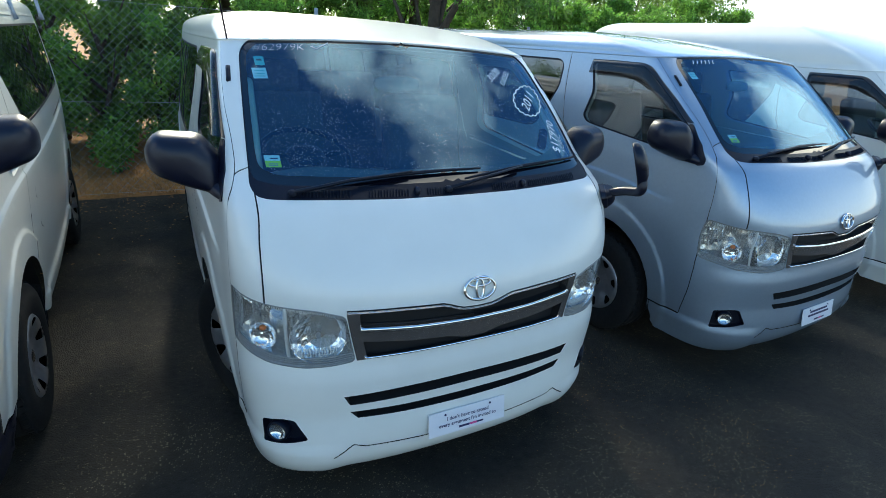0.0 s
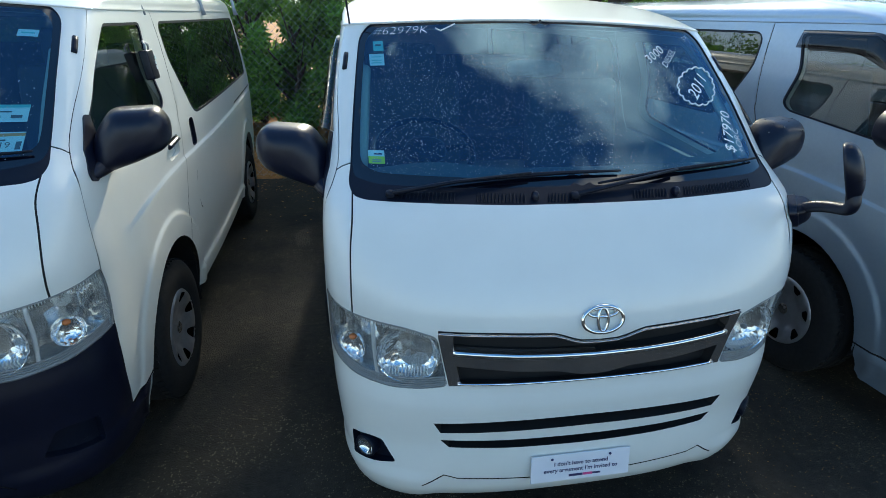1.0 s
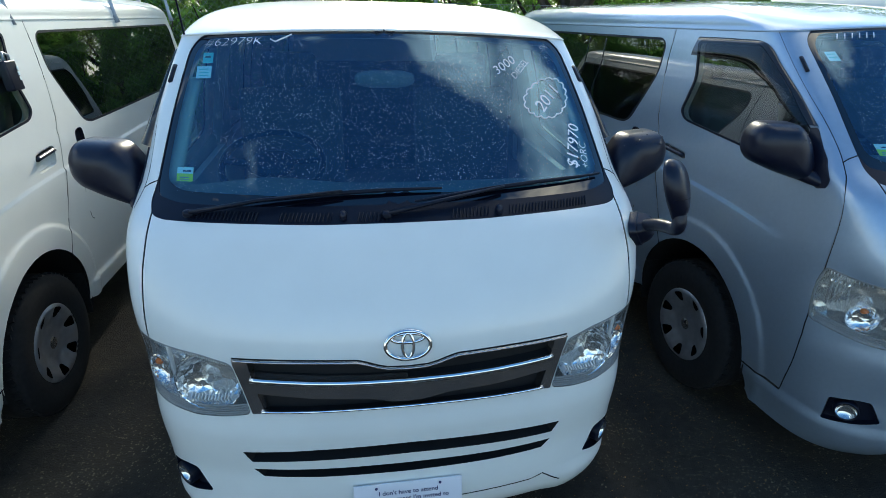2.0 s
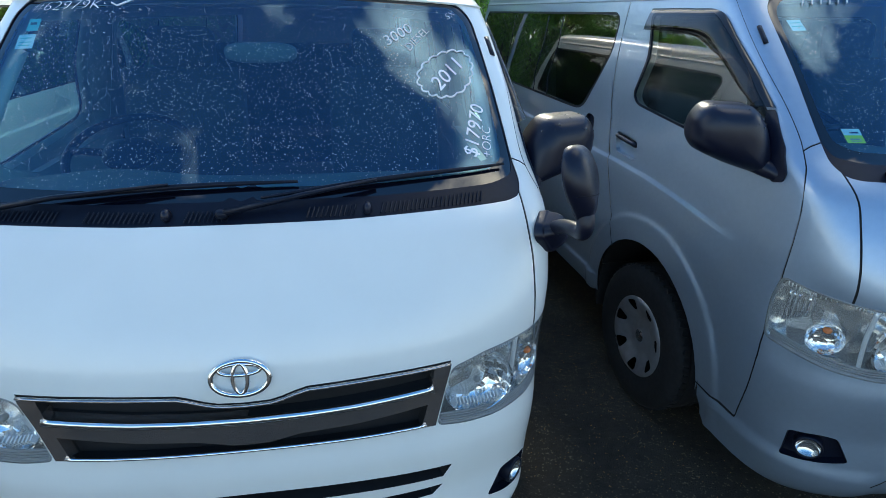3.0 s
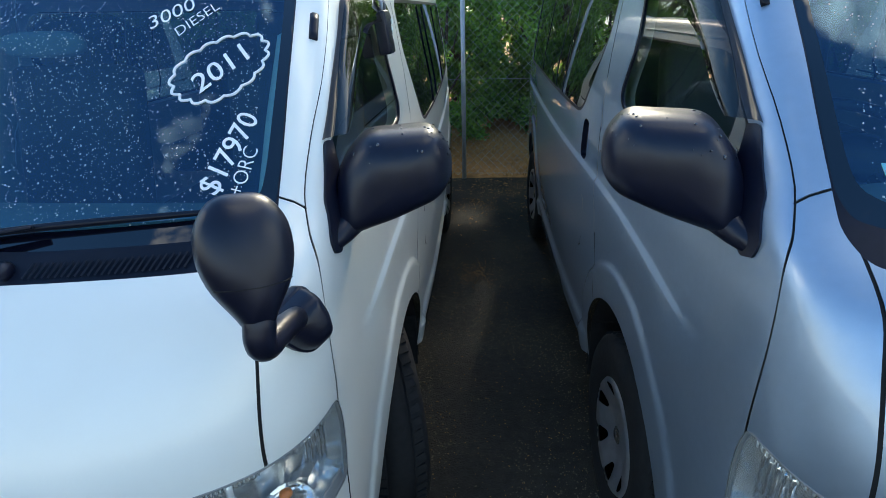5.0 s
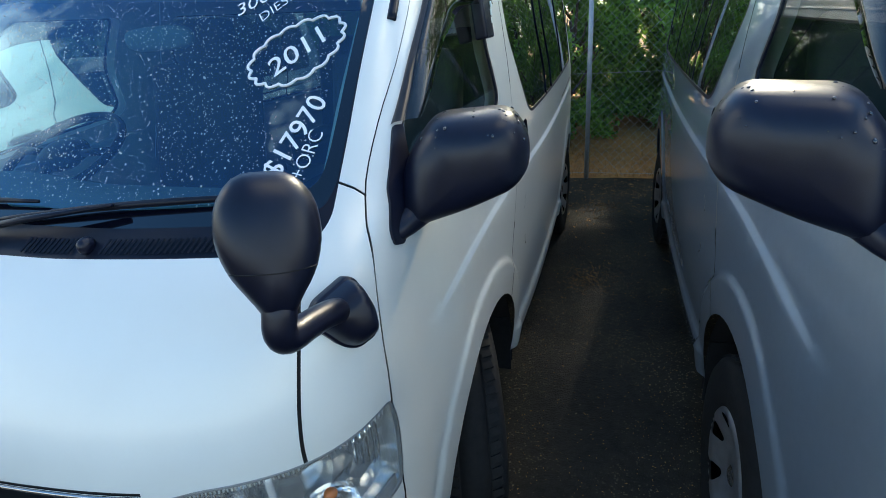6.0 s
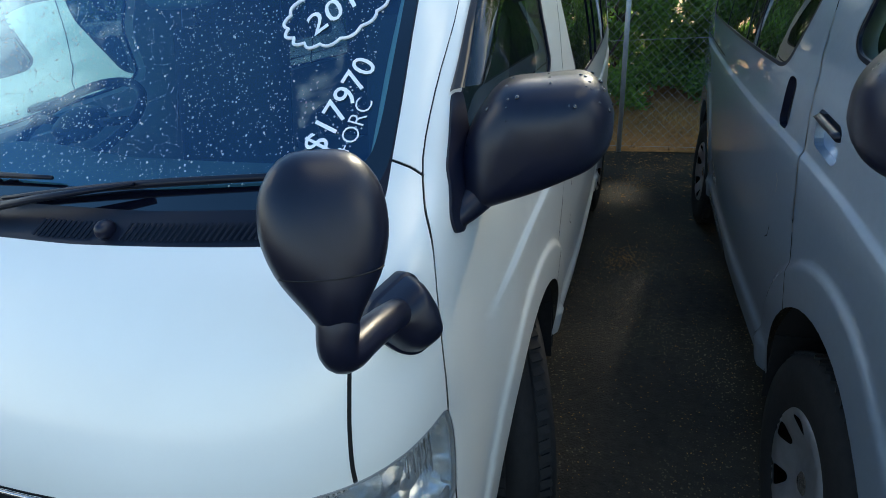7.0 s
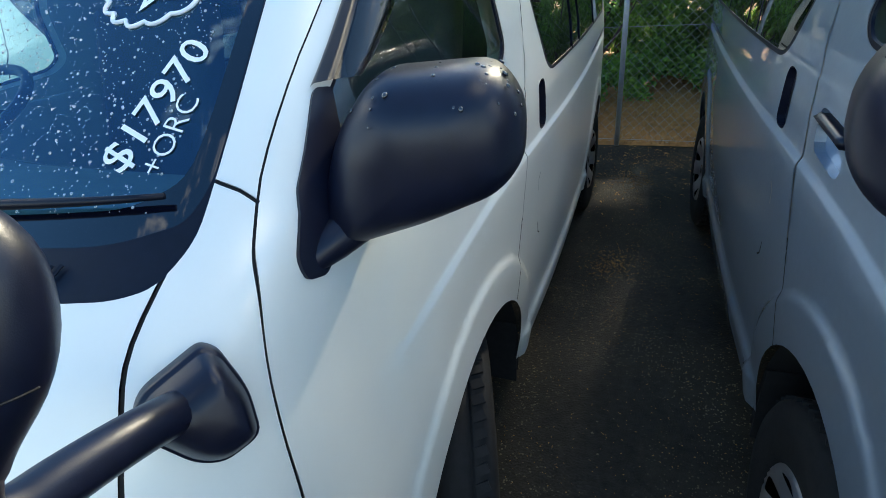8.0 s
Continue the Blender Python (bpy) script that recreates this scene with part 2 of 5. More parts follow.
# ---- the van's outer surface ----
FRONT, SIDE, REAR = 1.16, 3.0, 1.1
S_END = FRONT + SIDE + REAR
V_LOW, V_TOP = 0.17, 1.735
PLAN = {"taper": 0.0}
WHEEL_F, WHEEL_R, WHEEL_Z = 1.10, 3.67, 0.335


def smooth_table(pairs, width=0.05):
    v = np.arange(0.0, 2.0, 0.002)
    y = np.interp(v, [p[0] for p in pairs], [p[1] for p in pairs])
    k = int(width / 0.002)
    pad = np.pad(y, k, mode="edge")
    for _ in range(2):
        pad = np.convolve(pad, np.ones(k) / k, mode="same")
    return v, pad[k:-k]


T_NOSE = smooth_table([(0.14, 0.21), (0.19, 0.14), (0.25, 0.108), (0.34, 0.095), (0.40, 0.098), (0.45, 0.102), (0.55, 0.09), (0.62, 0.085), (0.68, 0.098),
                       (0.80, 0.096), (0.88, 0.086), (0.95, 0.102), (1.02, 0.135), (1.10, 0.183), (1.205, 0.262), (1.27, 0.355), (1.33, 0.43), (1.61, 0.758), (1.70, 0.868), (1.9, 1.11)], 0.04)
T_BOW = smooth_table([(0.2, 0.62), (0.6, 0.70), (0.88, 0.74), (1.0, 0.565), (1.1, 0.455), (1.2, 0.36), (1.25, 0.35), (1.3, 0.41), (1.4, 0.34), (1.5, 0.27), (1.7, 0.26)], 0.05)
T_HALF = smooth_table([(0.2, 0.775), (0.3, 0.80), (0.42, 0.82), (0.55, 0.832), (0.75, 0.84), (1.0, 0.842), (1.15, 0.838), (1.25, 0.826), (1.4, 0.804), (1.6, 0.770), (1.7, 0.75), (1.76, 0.735)], 0.05)
T_TAIL = smooth_table([(0.2, 4.56), (0.4, 4.64), (0.9, 4.66), (1.2, 4.64), (1.7, 4.50)], 0.06)

_a = np.linspace(0, math.pi / 2, 4000)
_xn, _tn = np.sin(_a) ** 0.8, 1 - np.cos(_a) ** (1 / 3)
_arc = np.r_[0, np.cumsum(np.hypot(np.diff(_xn) * 0.84, np.diff(_tn) * 0.66))]
Q_N, X_N, TAU_N = _arc / _arc[-1], _xn, _tn


def at_table(table, v):
    return np.interp(v, *table)


def drawn_in(y):
    """How much narrower the body is towards its tail."""
    return 1 - PLAN["taper"] * (np.maximum(y - 2.0, 0) / 1.5) ** 1.5


def skin(s, v):
    """Points of the smooth outer form: s runs round the body from the middle of the front, v up."""
    s, v = np.asarray(s, float), np.asarray(v, float)
    nose, bow, half, tail = (at_table(t, v) for t in (T_NOSE, T_BOW, T_HALF, T_TAIL))
    q = np.clip(s / FRONT, 0, 1)
    x = half * np.interp(q, Q_N, X_N)
    y = nose + bow * np.interp(q, Q_N, TAU_N)
    run = np.clip((s - FRONT) / SIDE, 0, 1)
    y = y + run * (tail - 0.40 - nose - bow)
    back = np.clip((s - FRONT - SIDE) / REAR, 0, 1)
    x = np.where(back > 0, half * np.interp(1 - back, Q_N, X_N), x)
    y = np.where(back > 0, tail - 0.40 * np.interp(1 - back, Q_N, TAU_N), y)
    x = x * drawn_in(y)
    rise = 0.03 * np.clip((v - 1.2) / 0.5, 0, 1) * (1 - (np.interp(q, Q_N, X_N)) ** 2)
    return np.stack([x, y, v + rise], -1)


def crease_at(y):
    return np.interp(y, [0.58, 0.75, 0.95, 1.2, 1.5, 2.3, 4.6], [0.952, 0.982, 1.008, 1.03, 1.04, 1.045, 1.06])


def step(x):
    x = np.clip(x, 0, 1)
    return x * x * (3 - 2 * x)


def swell(p):
    """How far pressings stand out from the smooth form."""
    y, z = p[:, 1], p[:, 2]
    out = 0.011 * step((crease_at(y) - z) / 0.022 + 0.5) * step((y - 0.57) / 0.3) * step((4.4 - y) / 0.3) * step((z - 0.35) / 0.35)
    for wy in (WHEEL_F, WHEEL_R):
        r = np.hypot(y - wy, z - WHEEL_Z)
        out = out + 0.011 * step((0.545 - r) / 0.035) * (p[:, 0] > 0.7)
    out = out + 0.02 * step((0.43 - z) / 0.03) * step((y - 1.52) / 0.05) * step((3.25 - y) / 0.05)
    return out + 0.014 * step((0.35 - z) / 0.06) * step((p[:, 0] - 0.46) / 0.12) * step((0.66 - y) / 0.1)


def surface(s, v, off=0.0):
    """Points and outward directions of the body, off metres outside it."""
    s, v = np.asarray(s, float), np.asarray(v, float)
    e = 0.004
    full = lambda a, b: skin(a, b)  # noqa: E731
    p = full(s, v)
    sa, va = np.minimum(s + e, S_END), np.minimum(v + e, V_TOP + 0.1)
    du = full(sa, v) - full(np.maximum(s - e, 0), v)
    dv = full(s, va) - full(s, np.maximum(v - e, 0.15))
    n = np.cross(du, dv)
    n /= np.linalg.norm(n, axis=1, keepdims=True) + 1e-9
    n[s < 1e-6, 0] = 0
    h = swell(p)
    hu = swell(full(sa, v)) - swell(full(np.maximum(s - e, 0), v))
    hv = swell(full(s, va)) - swell(full(s, np.maximum(v - e, 0.15)))
    lu, lv = np.linalg.norm(du, axis=1, keepdims=True) + 1e-9, np.linalg.norm(dv, axis=1, keepdims=True) + 1e-9
    bent = n - du / lu * (hu[:, None] / lu) - dv / lv * (hv[:, None] / lv)
    bent /= np.linalg.norm(bent, axis=1, keepdims=True)
    return p + n * (h + off)[:, None] if np.ndim(off) else p + n * (h[:, None] + off), bent


def fx(x, v):
    """The place (s, v) on the front at x metres from the middle."""
    return (FRONT * float(np.interp(x / at_table(T_HALF, v), X_N, Q_N)), v)


def sy(y, v):
    """The place (s, v) on the side at y metres behind the nose."""
    nose, bow, tail = at_table(T_NOSE, v), at_table(T_BOW, v), at_table(T_TAIL, v)
    if y < nose + bow:
        return (FRONT * float(np.interp((y - nose) / bow, TAU_N, Q_N)), v)
    return (FRONT + SIDE * float((y - nose - bow) / (tail - 0.40 - nose - bow)), v)


def dense(points, gap=0.03, closed=True):
    out = []
    n = len(points)
    for i in range(n if closed else n - 1):
        a, b = np.array(points[i]), np.array(points[(i + 1) % n])
        k = max(1, int(np.ceil(np.linalg.norm(b - a) / gap)))
        out += [tuple(a + (b - a) * j / k) for j in range(k)]
    if not closed:
        out.append(tuple(points[-1]))
    return out


def rounded(points, r=0.03, n=4):
    """The outline with its corners rounded by r metres."""
    out, m = [], len(points)
    for i in range(m):
        p, a, b = np.array(points[i]), np.array(points[i - 1]), np.array(points[(i + 1) % m])
        da, db = np.linalg.norm(a - p), np.linalg.norm(b - p)
        rr = min(r, da * 0.45, db * 0.45)
        p0, p1 = p + (a - p) / da * rr, p + (b - p) / db * rr
        for k in range(n + 1):
            t = k / n
            out.append(tuple((1 - t) ** 2 * p0 + 2 * t * (1 - t) * p + t * t * p1))
    return out


def grown(points, d):
    """The outline moved outward by d."""
    p = np.array(points)
    area = 0.5 * np.sum(p[:, 0] * np.roll(p[:, 1], -1) - np.roll(p[:, 0], -1) * p[:, 1])
    t = np.roll(p, -1, 0) - np.roll(p, 1, 0)
    t /= np.linalg.norm(t, axis=1, keepdims=True) + 1e-9
    nrm = np.stack([t[:, 1], -t[:, 0]], -1) * (1 if area > 0 else -1)
    return [tuple(q) for q in p + nrm * d]


def strip(points, w):
    """A thin closed band of width w along an open line."""
    p = np.array(dense(points, 0.03, False))
    t = np.gradient(p, axis=0)
    t /= np.linalg.norm(t, axis=1, keepdims=True) + 1e-9
    nrm = np.stack([-t[:, 1], t[:, 0]], -1) * w / 2
    return [tuple(q) for q in np.r_[p + nrm, (p - nrm)[::-1]]]


def curve(points, n=5):
    """A smooth open line through the points."""
    p = [np.array(q, float) for q in points]
    p = [2 * p[0] - p[1]] + p + [2 * p[-1] - p[-2]]
    out = []
    for i in range(1, len(p) - 2):
        for k in range(n):
            t = k / n
            out.append(tuple(0.5 * (2 * p[i] + (p[i + 1] - p[i - 1]) * t + (2 * p[i - 1] - 5 * p[i] + 4 * p[i + 1] - p[i + 2]) * t * t + (3 * p[i] - p[i - 1] - 3 * p[i + 1] + p[i + 2]) * t ** 3)))
    return out + [tuple(p[-2])]


def inside(poly, pts):
    poly = np.array(poly)
    hit = np.zeros(len(pts), bool)
    x, y = pts[:, 0], pts[:, 1]
    j = len(poly) - 1
    for i in range(len(poly)):
        xi, yi, xj, yj = *poly[i], *poly[j]
        cross = ((yi > y) != (yj > y)) & (x < (xj - xi) * (y - yi) / (yj - yi + 1e-12) + xi)
        hit ^= cross
        j = i
    return hit


def ring_arc(yc, r, a0, a1, n=26):
    return [(yc + r * math.cos(radians(a0 + (a1 - a0) * k / n)), WHEEL_Z + r * math.sin(radians(a0 + (a1 - a0) * k / n))) for k in range(n + 1)]


# outlines on one half of the body; later ones cut into earlier ones
WS_OUT = rounded([fx(0, 1.228), fx(0.25, 1.229), fx(0.5, 1.236), fx(0.70, 1.241), fx(0.735, 1.248), fx(0.748, 1.275), fx(0.738, 1.32), fx(0.716, 1.5), fx(0.684, 1.69), fx(0.64, 1.733), fx(0.3, 1.734), fx(0, 1.734)], 0.03)
WS_OUT = [(0.0, 1.228)] + [p for p in WS_OUT if p[0] > 0.02] + [(0.0, 1.734)]
WS_GLASS = [(0.0, 1.292)] + rounded([fx(0.02, 1.292), fx(0.35, 1.293), fx(0.660, 1.306), fx(0.706, 1.328), fx(0.706, 1.37), fx(0.692, 1.5), fx(0.662, 1.68), fx(0.62, 1.717), fx(0.02, 1.722)], 0.03)[2:-2] + [(0.0, 1.722)]
FRIT = [(0.0, 1.268)] + rounded([fx(0.02, 1.268), fx(0.35, 1.269), fx(0.66, 1.278), fx(0.728, 1.292), fx(0.735, 1.32), fx(0.713, 1.5), fx(0.682, 1.69), fx(0.64, 1.728), fx(0.02, 1.730)], 0.03)[2:-2] + [(0.0, 1.730)]
WIN_F = rounded([sy(y, z) for y, z in ((0.57, 1.225), (0.70, 1.243), (1.40, 1.312), (1.44, 1.345), (1.475, 1.668), (1.06, 1.668), (0.935, 1.59), (0.76, 1.455), (0.64, 1.365))], 0.03)
WIN_R = rounded([sy(y, z) for y, z in ((1.94, 1.212), (4.20, 1.215), (4.25, 1.63), (4.20, 1.668), (1.755, 1.668), (1.84, 1.32))], 0.05)
HEAD = rounded([fx(0.507, 0.880), fx(0.60, 0.906), fx(0.70, 0.917), fx(0.755, 0.922), sy(0.32, 0.930), sy(0.412, 0.937), sy(0.43, 0.714), sy(0.32, 0.703), fx(0.75, 0.688), fx(0.64, 0.677), fx(0.55, 0.682), fx(0.470, 0.695)], 0.02)
GRILLE = [(0.0, 0.847), fx(0.06, 0.850), fx(0.09, 0.859), fx(0.12, 0.871), fx(0.15, 0.880), fx(0.32, 0.888), fx(0.5045, 0.894), fx(0.5045, 0.878), fx(0.467, 0.697), fx(0.44, 0.698), fx(0.27, 0.697), (0.0, 0.696)]
BRACKET = [fx(0.462, 0.8915), fx(0.5045, 0.894), fx(0.5045, 0.878), fx(0.467, 0.697), fx(0.428, 0.698), fx(0.452, 0.80)]
BAR = [(0.0, 0.804), fx(0.14, 0.807), fx(0.26, 0.813), fx(0.458, 0.830), fx(0.449, 0.775), fx(0.27, 0.752), fx(0.12, 0.742), fx(0.075, 0.731), fx(0.045, 0.7235), (0.0, 0.722)]
SLOT_A = [(0.0, 0.563), fx(0.29, 0.560), fx(0.514, 0.553), fx(0.490, 0.511), fx(0.29, 0.513), (0.0, 0.515)]
SLOT_B = [(0.0, 0.472), fx(0.29, 0.474), fx(0.489, 0.479), fx(0.460, 0.447), fx(0.27, 0.439), (0.0, 0.435)]
FOG = rounded([fx(0.775, 0.432), fx(0.715, 0.452), fx(0.678, 0.450), fx(0.634, 0.366), fx(0.70, 0.345), fx(0.77, 0.325)], 0.012)
DOOR_EDGE = curve([(0.475, 0.335), (0.438, 0.52), (0.428, 0.75), (0.416, 0.94), (0.412, 1.06), (0.422, 1.16), (0.455, 1.24), (0.512, 1.298), (0.66, 1.437), (0.865, 1.605), (1.02, 1.735)])
DOOR_BACK = curve([(1.36, 0.61), (1.418, 0.768), (1.519, 1.008), (1.565, 1.15), (1.66, 1.44), (1.70, 1.735)])
DOOR_F = [sy(y, z) for y, z in DOOR_EDGE] + [sy(y, z) for y, z in DOOR_BACK[::-1]] + [sy(1.30, 0.335)]
BONNET = [(0.0, 0.70), fx(0.48, 0.70), fx(0.507, 0.880), fx(0.60, 0.906), fx(0.70, 0.917), fx(0.755, 0.922), fx(0.755, 1.0), fx(0.752, 1.10), fx(0.743, 1.18), fx(0.736, 1.262), fx(0.5, 1.26), (0.0, 1.25)]
BUMPER = [(0.0, 0.15), (0.0, 0.70), fx(0.48, 0.70), fx(0.70, 0.70), sy(0.30, 0.72), sy(0.429, 0.715), sy(0.475, 0.335), sy(0.66, 0.335), sy(0.68, 0.15)]
POCKET = rounded([sy(y, z) for y, z in ((1.735, 1.05), (1.835, 1.052), (1.840, 1.20), (1.745, 1.197))], 0.034)
HANDLE = rounded([sy(y, z) for y, z in ((1.31, 1.066), (1.490, 1.080), (1.505, 1.172), (1.32, 1.160))], 0.03)
SAIL = rounded([sy(y, z) for y, z in ((0.508, 1.235), (0.512, 1.205), (0.545, 1.195), (0.615, 1.226), (0.632, 1.27), (0.655, 1.33), (0.672, 1.395), (0.646, 1.398), (0.555, 1.300))], 0.012)
ARCHES = [[sy(y, z) for y, z in [(w + 0.415, 0.15)] + ring_arc(w, 0.415, -5, 185) + [(w - 0.415, 0.15)]] for w in (WHEEL_F, WHEEL_R)]
SEAMS = [
    strip([sy(y, z) for y, z in DOOR_EDGE], 0.0042),
    strip([sy(y, z) for y, z in DOOR_BACK], 0.005),
    strip(curve([fx(0.755, 0.92), fx(0.755, 1.0), fx(0.752, 1.10), fx(0.743, 1.18), fx(0.736, 1.262)]), 0.006),
    strip([(0.0, 0.851)] + [(p[0], p[1] + 0.004) for p in GRILLE[1:7]], 0.006),
    strip([fx(0.738, 1.323), fx(0.765, 1.312), sy(0.514, 1.298)], 0.0032),
    strip([sy(0.475, 0.335), sy(0.69, 0.338)], 0.009),
    strip([sy(3.2, 1.075), sy(3.8, 1.08), sy(4.42, 1.085)], 0.012),
    strip([sy(1.70, 0.93), sy(1.675, 0.915), sy(1.67, 0.88)], 0.004),
    strip([sy(1.67, 0.77), sy(1.675, 0.735), sy(1.70, 0.72)], 0.004),
    strip([(0.0, 0.298), fx(0.19, 0.299), fx(0.43, 0.312), fx(0.475, 0.328), fx(0.51, 0.300), fx(0.545, 0.278)], 0.005),
]
LINES = [[sy(y, z) for y, z in ring_arc(w, r, 0, 180)] for w in (WHEEL_F, WHEEL_R) for r in (0.51, 0.528, 0.545)]
LINES += [[sy(y, float(crease_at(y)) + d) for y in np.arange(0.7, 4.4, 0.1)] for d in (-0.012, -0.004, 0.004, 0.012)]
LINES += [[fx(0.50, z), fx(0.70, z), sy(0.35, z), sy(0.6, z)] for z in (0.29, 0.305, 0.32, 0.335, 0.35)]
LINES += [[sy(1.5, z), sy(3.28, z)] for z in (0.40, 0.415, 0.43)]

REGIONS = [("bumper", BUMPER), ("bonnet", BONNET), ("front_door", DOOR_F)]
REGIONS += [("seam", q) for q in SEAMS]
REGIONS += [("window_surround", grown(WIN_F, 0.011)), ("front_window", WIN_F), ("sail", SAIL), ("rear_surround", grown(WIN_R, 0.012)), ("rear_window", WIN_R),
            ("windscreen_surround", WS_OUT), ("frit", FRIT), ("windscreen", WS_GLASS), ("headlight", HEAD), ("grille", GRILLE), ("bracket", BRACKET), ("bar", BAR), ("slot", SLOT_A), ("slot", SLOT_B),
            ("fog", FOG), ("pocket", POCKET), ("handle", HANDLE), ("arch", ARCHES[0]), ("arch", ARCHES[1]),
            ("under", [sy(0.60, 0.15), sy(0.66, 0.20), sy(0.70, 0.315), sy(4.20, 0.325), sy(4.25, 0.15)])]


def triangulated():
    from mathutils import geometry
    verts, edges = [], []

    def add(points, closed):
        base = len(verts)
        verts.extend(Vector((min(max(p[0], 0.0), S_END), min(max(p[1], V_LOW), V_TOP))) for p in points)
        n = len(points)
        edges.extend((base + i, base + (i + 1) % n) for i in range(n if closed else n - 1))
    add(dense([(0, V_LOW), (S_END, V_LOW), (S_END, V_TOP), (0, V_TOP)], 0.05), True)
    for _, q in REGIONS:
        add(dense(q, 0.03), True)
    for q in LINES:
        add(dense(q, 0.04, False), False)
    for s in np.arange(0.015, FRONT + 0.25, 0.03):
        verts.extend(Vector((s, v)) for v in np.arange(V_LOW + 0.013, V_TOP, 0.028))
    for s in np.arange(FRONT + 0.27, S_END, 0.06):
        verts.extend(Vector((s, v)) for v in np.arange(V_LOW + 0.017, V_TOP, 0.045))
    out, _, faces, _, _, _ = geometry.delaunay_2d_cdt(verts, edges, [], 0, 1e-5)
    sv = np.array([tuple(p) for p in out])
    faces = np.array([tuple(f) for f in faces if len(f) == 3])
    mid = sv[faces].mean(1)
    names = np.full(len(faces), "body", dtype=object)
    for name, q in REGIONS:
        names[inside(q, mid)] = name
    a = sv[faces]
    turn = (a[:, 1, 0] - a[:, 0, 0]) * (a[:, 2, 1] - a[:, 0, 1]) - (a[:, 1, 1] - a[:, 0, 1]) * (a[:, 2, 0] - a[:, 0, 0])
    faces[turn < 0] = faces[turn < 0][:, ::-1]
    keep = np.abs(turn) > 1e-9
    return sv, faces[keep], names[keep]


SV, TRIS, NAMES = triangulated()


def patch(names, off=0.0, wall=0.0, sides=(1, -1), above=None):
    """Vertices, faces and directions of the named regions on the given sides, with an edge turned in by wall."""
    pick = np.isin(NAMES, names)
    if above is not None:
        pick &= (SV[TRIS].mean(1)[:, 1] > above)
    tris = TRIS[pick]
    used, back = np.unique(tris, return_inverse=True)
    tris = back.reshape(-1, 3)
    sv = SV[used]
    p, n = surface(sv[:, 0], sv[:, 1], off)
    allv, alln, allf = [], [], []
    base = 0
    counts = {}
    for a, b, c in tris:
        for e in ((a, b), (b, c), (c, a)):
            counts[e] = counts.get(e, 0) + 1
    rim = [e for e in counts if (e[1], e[0]) not in counts]
    edge = np.array([q for q in rim if not (sv[q[0], 0] < 1e-6 and sv[q[1], 0] < 1e-6)], int).reshape(-1, 2)
    if wall and len(edge):
        deep, _ = surface(sv[:, 0], sv[:, 1], off - wall)
        out = np.zeros_like(p)
        along = p[edge[:, 1]] - p[edge[:, 0]]
        o = np.cross(along / (np.linalg.norm(along, axis=1, keepdims=True) + 1e-9), n[edge[:, 0]])
        np.add.at(out, edge[:, 0], o)
        np.add.at(out, edge[:, 1], o)
        out /= np.linalg.norm(out, axis=1, keepdims=True) + 1e-9
        ids = np.unique(edge)
        where = np.zeros(len(p), int)
        where[ids] = np.arange(len(ids))
    for side in sides:
        f = np.array([side, 1, 1])
        allv.append(p * f)
        alln.append(n * f)
        t = tris if side > 0 else tris[:, ::-1]
        allf += [tuple(q + base) for q in t]
        base += len(p)
        if wall and len(edge):
            m = len(ids)
            allv += [p[ids] * f, deep[ids] * f]
            alln += [out[ids] * f, out[ids] * f]
            for a, b in where[edge]:
                q = (a + base, a + base + m, b + base + m, b + base)
                allf.append(q if side > 0 else q[::-1])
            base += 2 * m
    return np.concatenate(allv), allf, np.concatenate(alln)


def panel(name, names, mat, parent, label="", off=0.0, wall=0.0, sides=(1, -1), above=None):
    v, f, n = patch(names, off, wall, sides, above)
    me = mesh_of(name, v, f, mat, True, n)
    return put_mesh(name, me, parent, label)


def pocket(name, names, depth, mat, parent, label="", sides=(1, -1)):
    """A sunk floor with walls up to the body."""
    v, f, _ = patch(names, -depth, 0.0, sides)
    up, _, _ = patch(names, 0.0, 0.0, sides)
    counts = {}
    for q in f:
        for i in range(3):
            counts[(q[i], q[(i + 1) % 3])] = 1
    rim = [e for e in counts if (e[1], e[0]) not in counts and not (abs(v[e[0]][0]) < 1e-5 and abs(v[e[1]][0]) < 1e-5)]
    k = len(v)
    faces = list(f) + [(a, a + k, b + k, b)[::-1] for a, b in rim]
    return put_mesh(name, mesh_of(name, np.r_[v, up], faces, mat, False), parent, label)


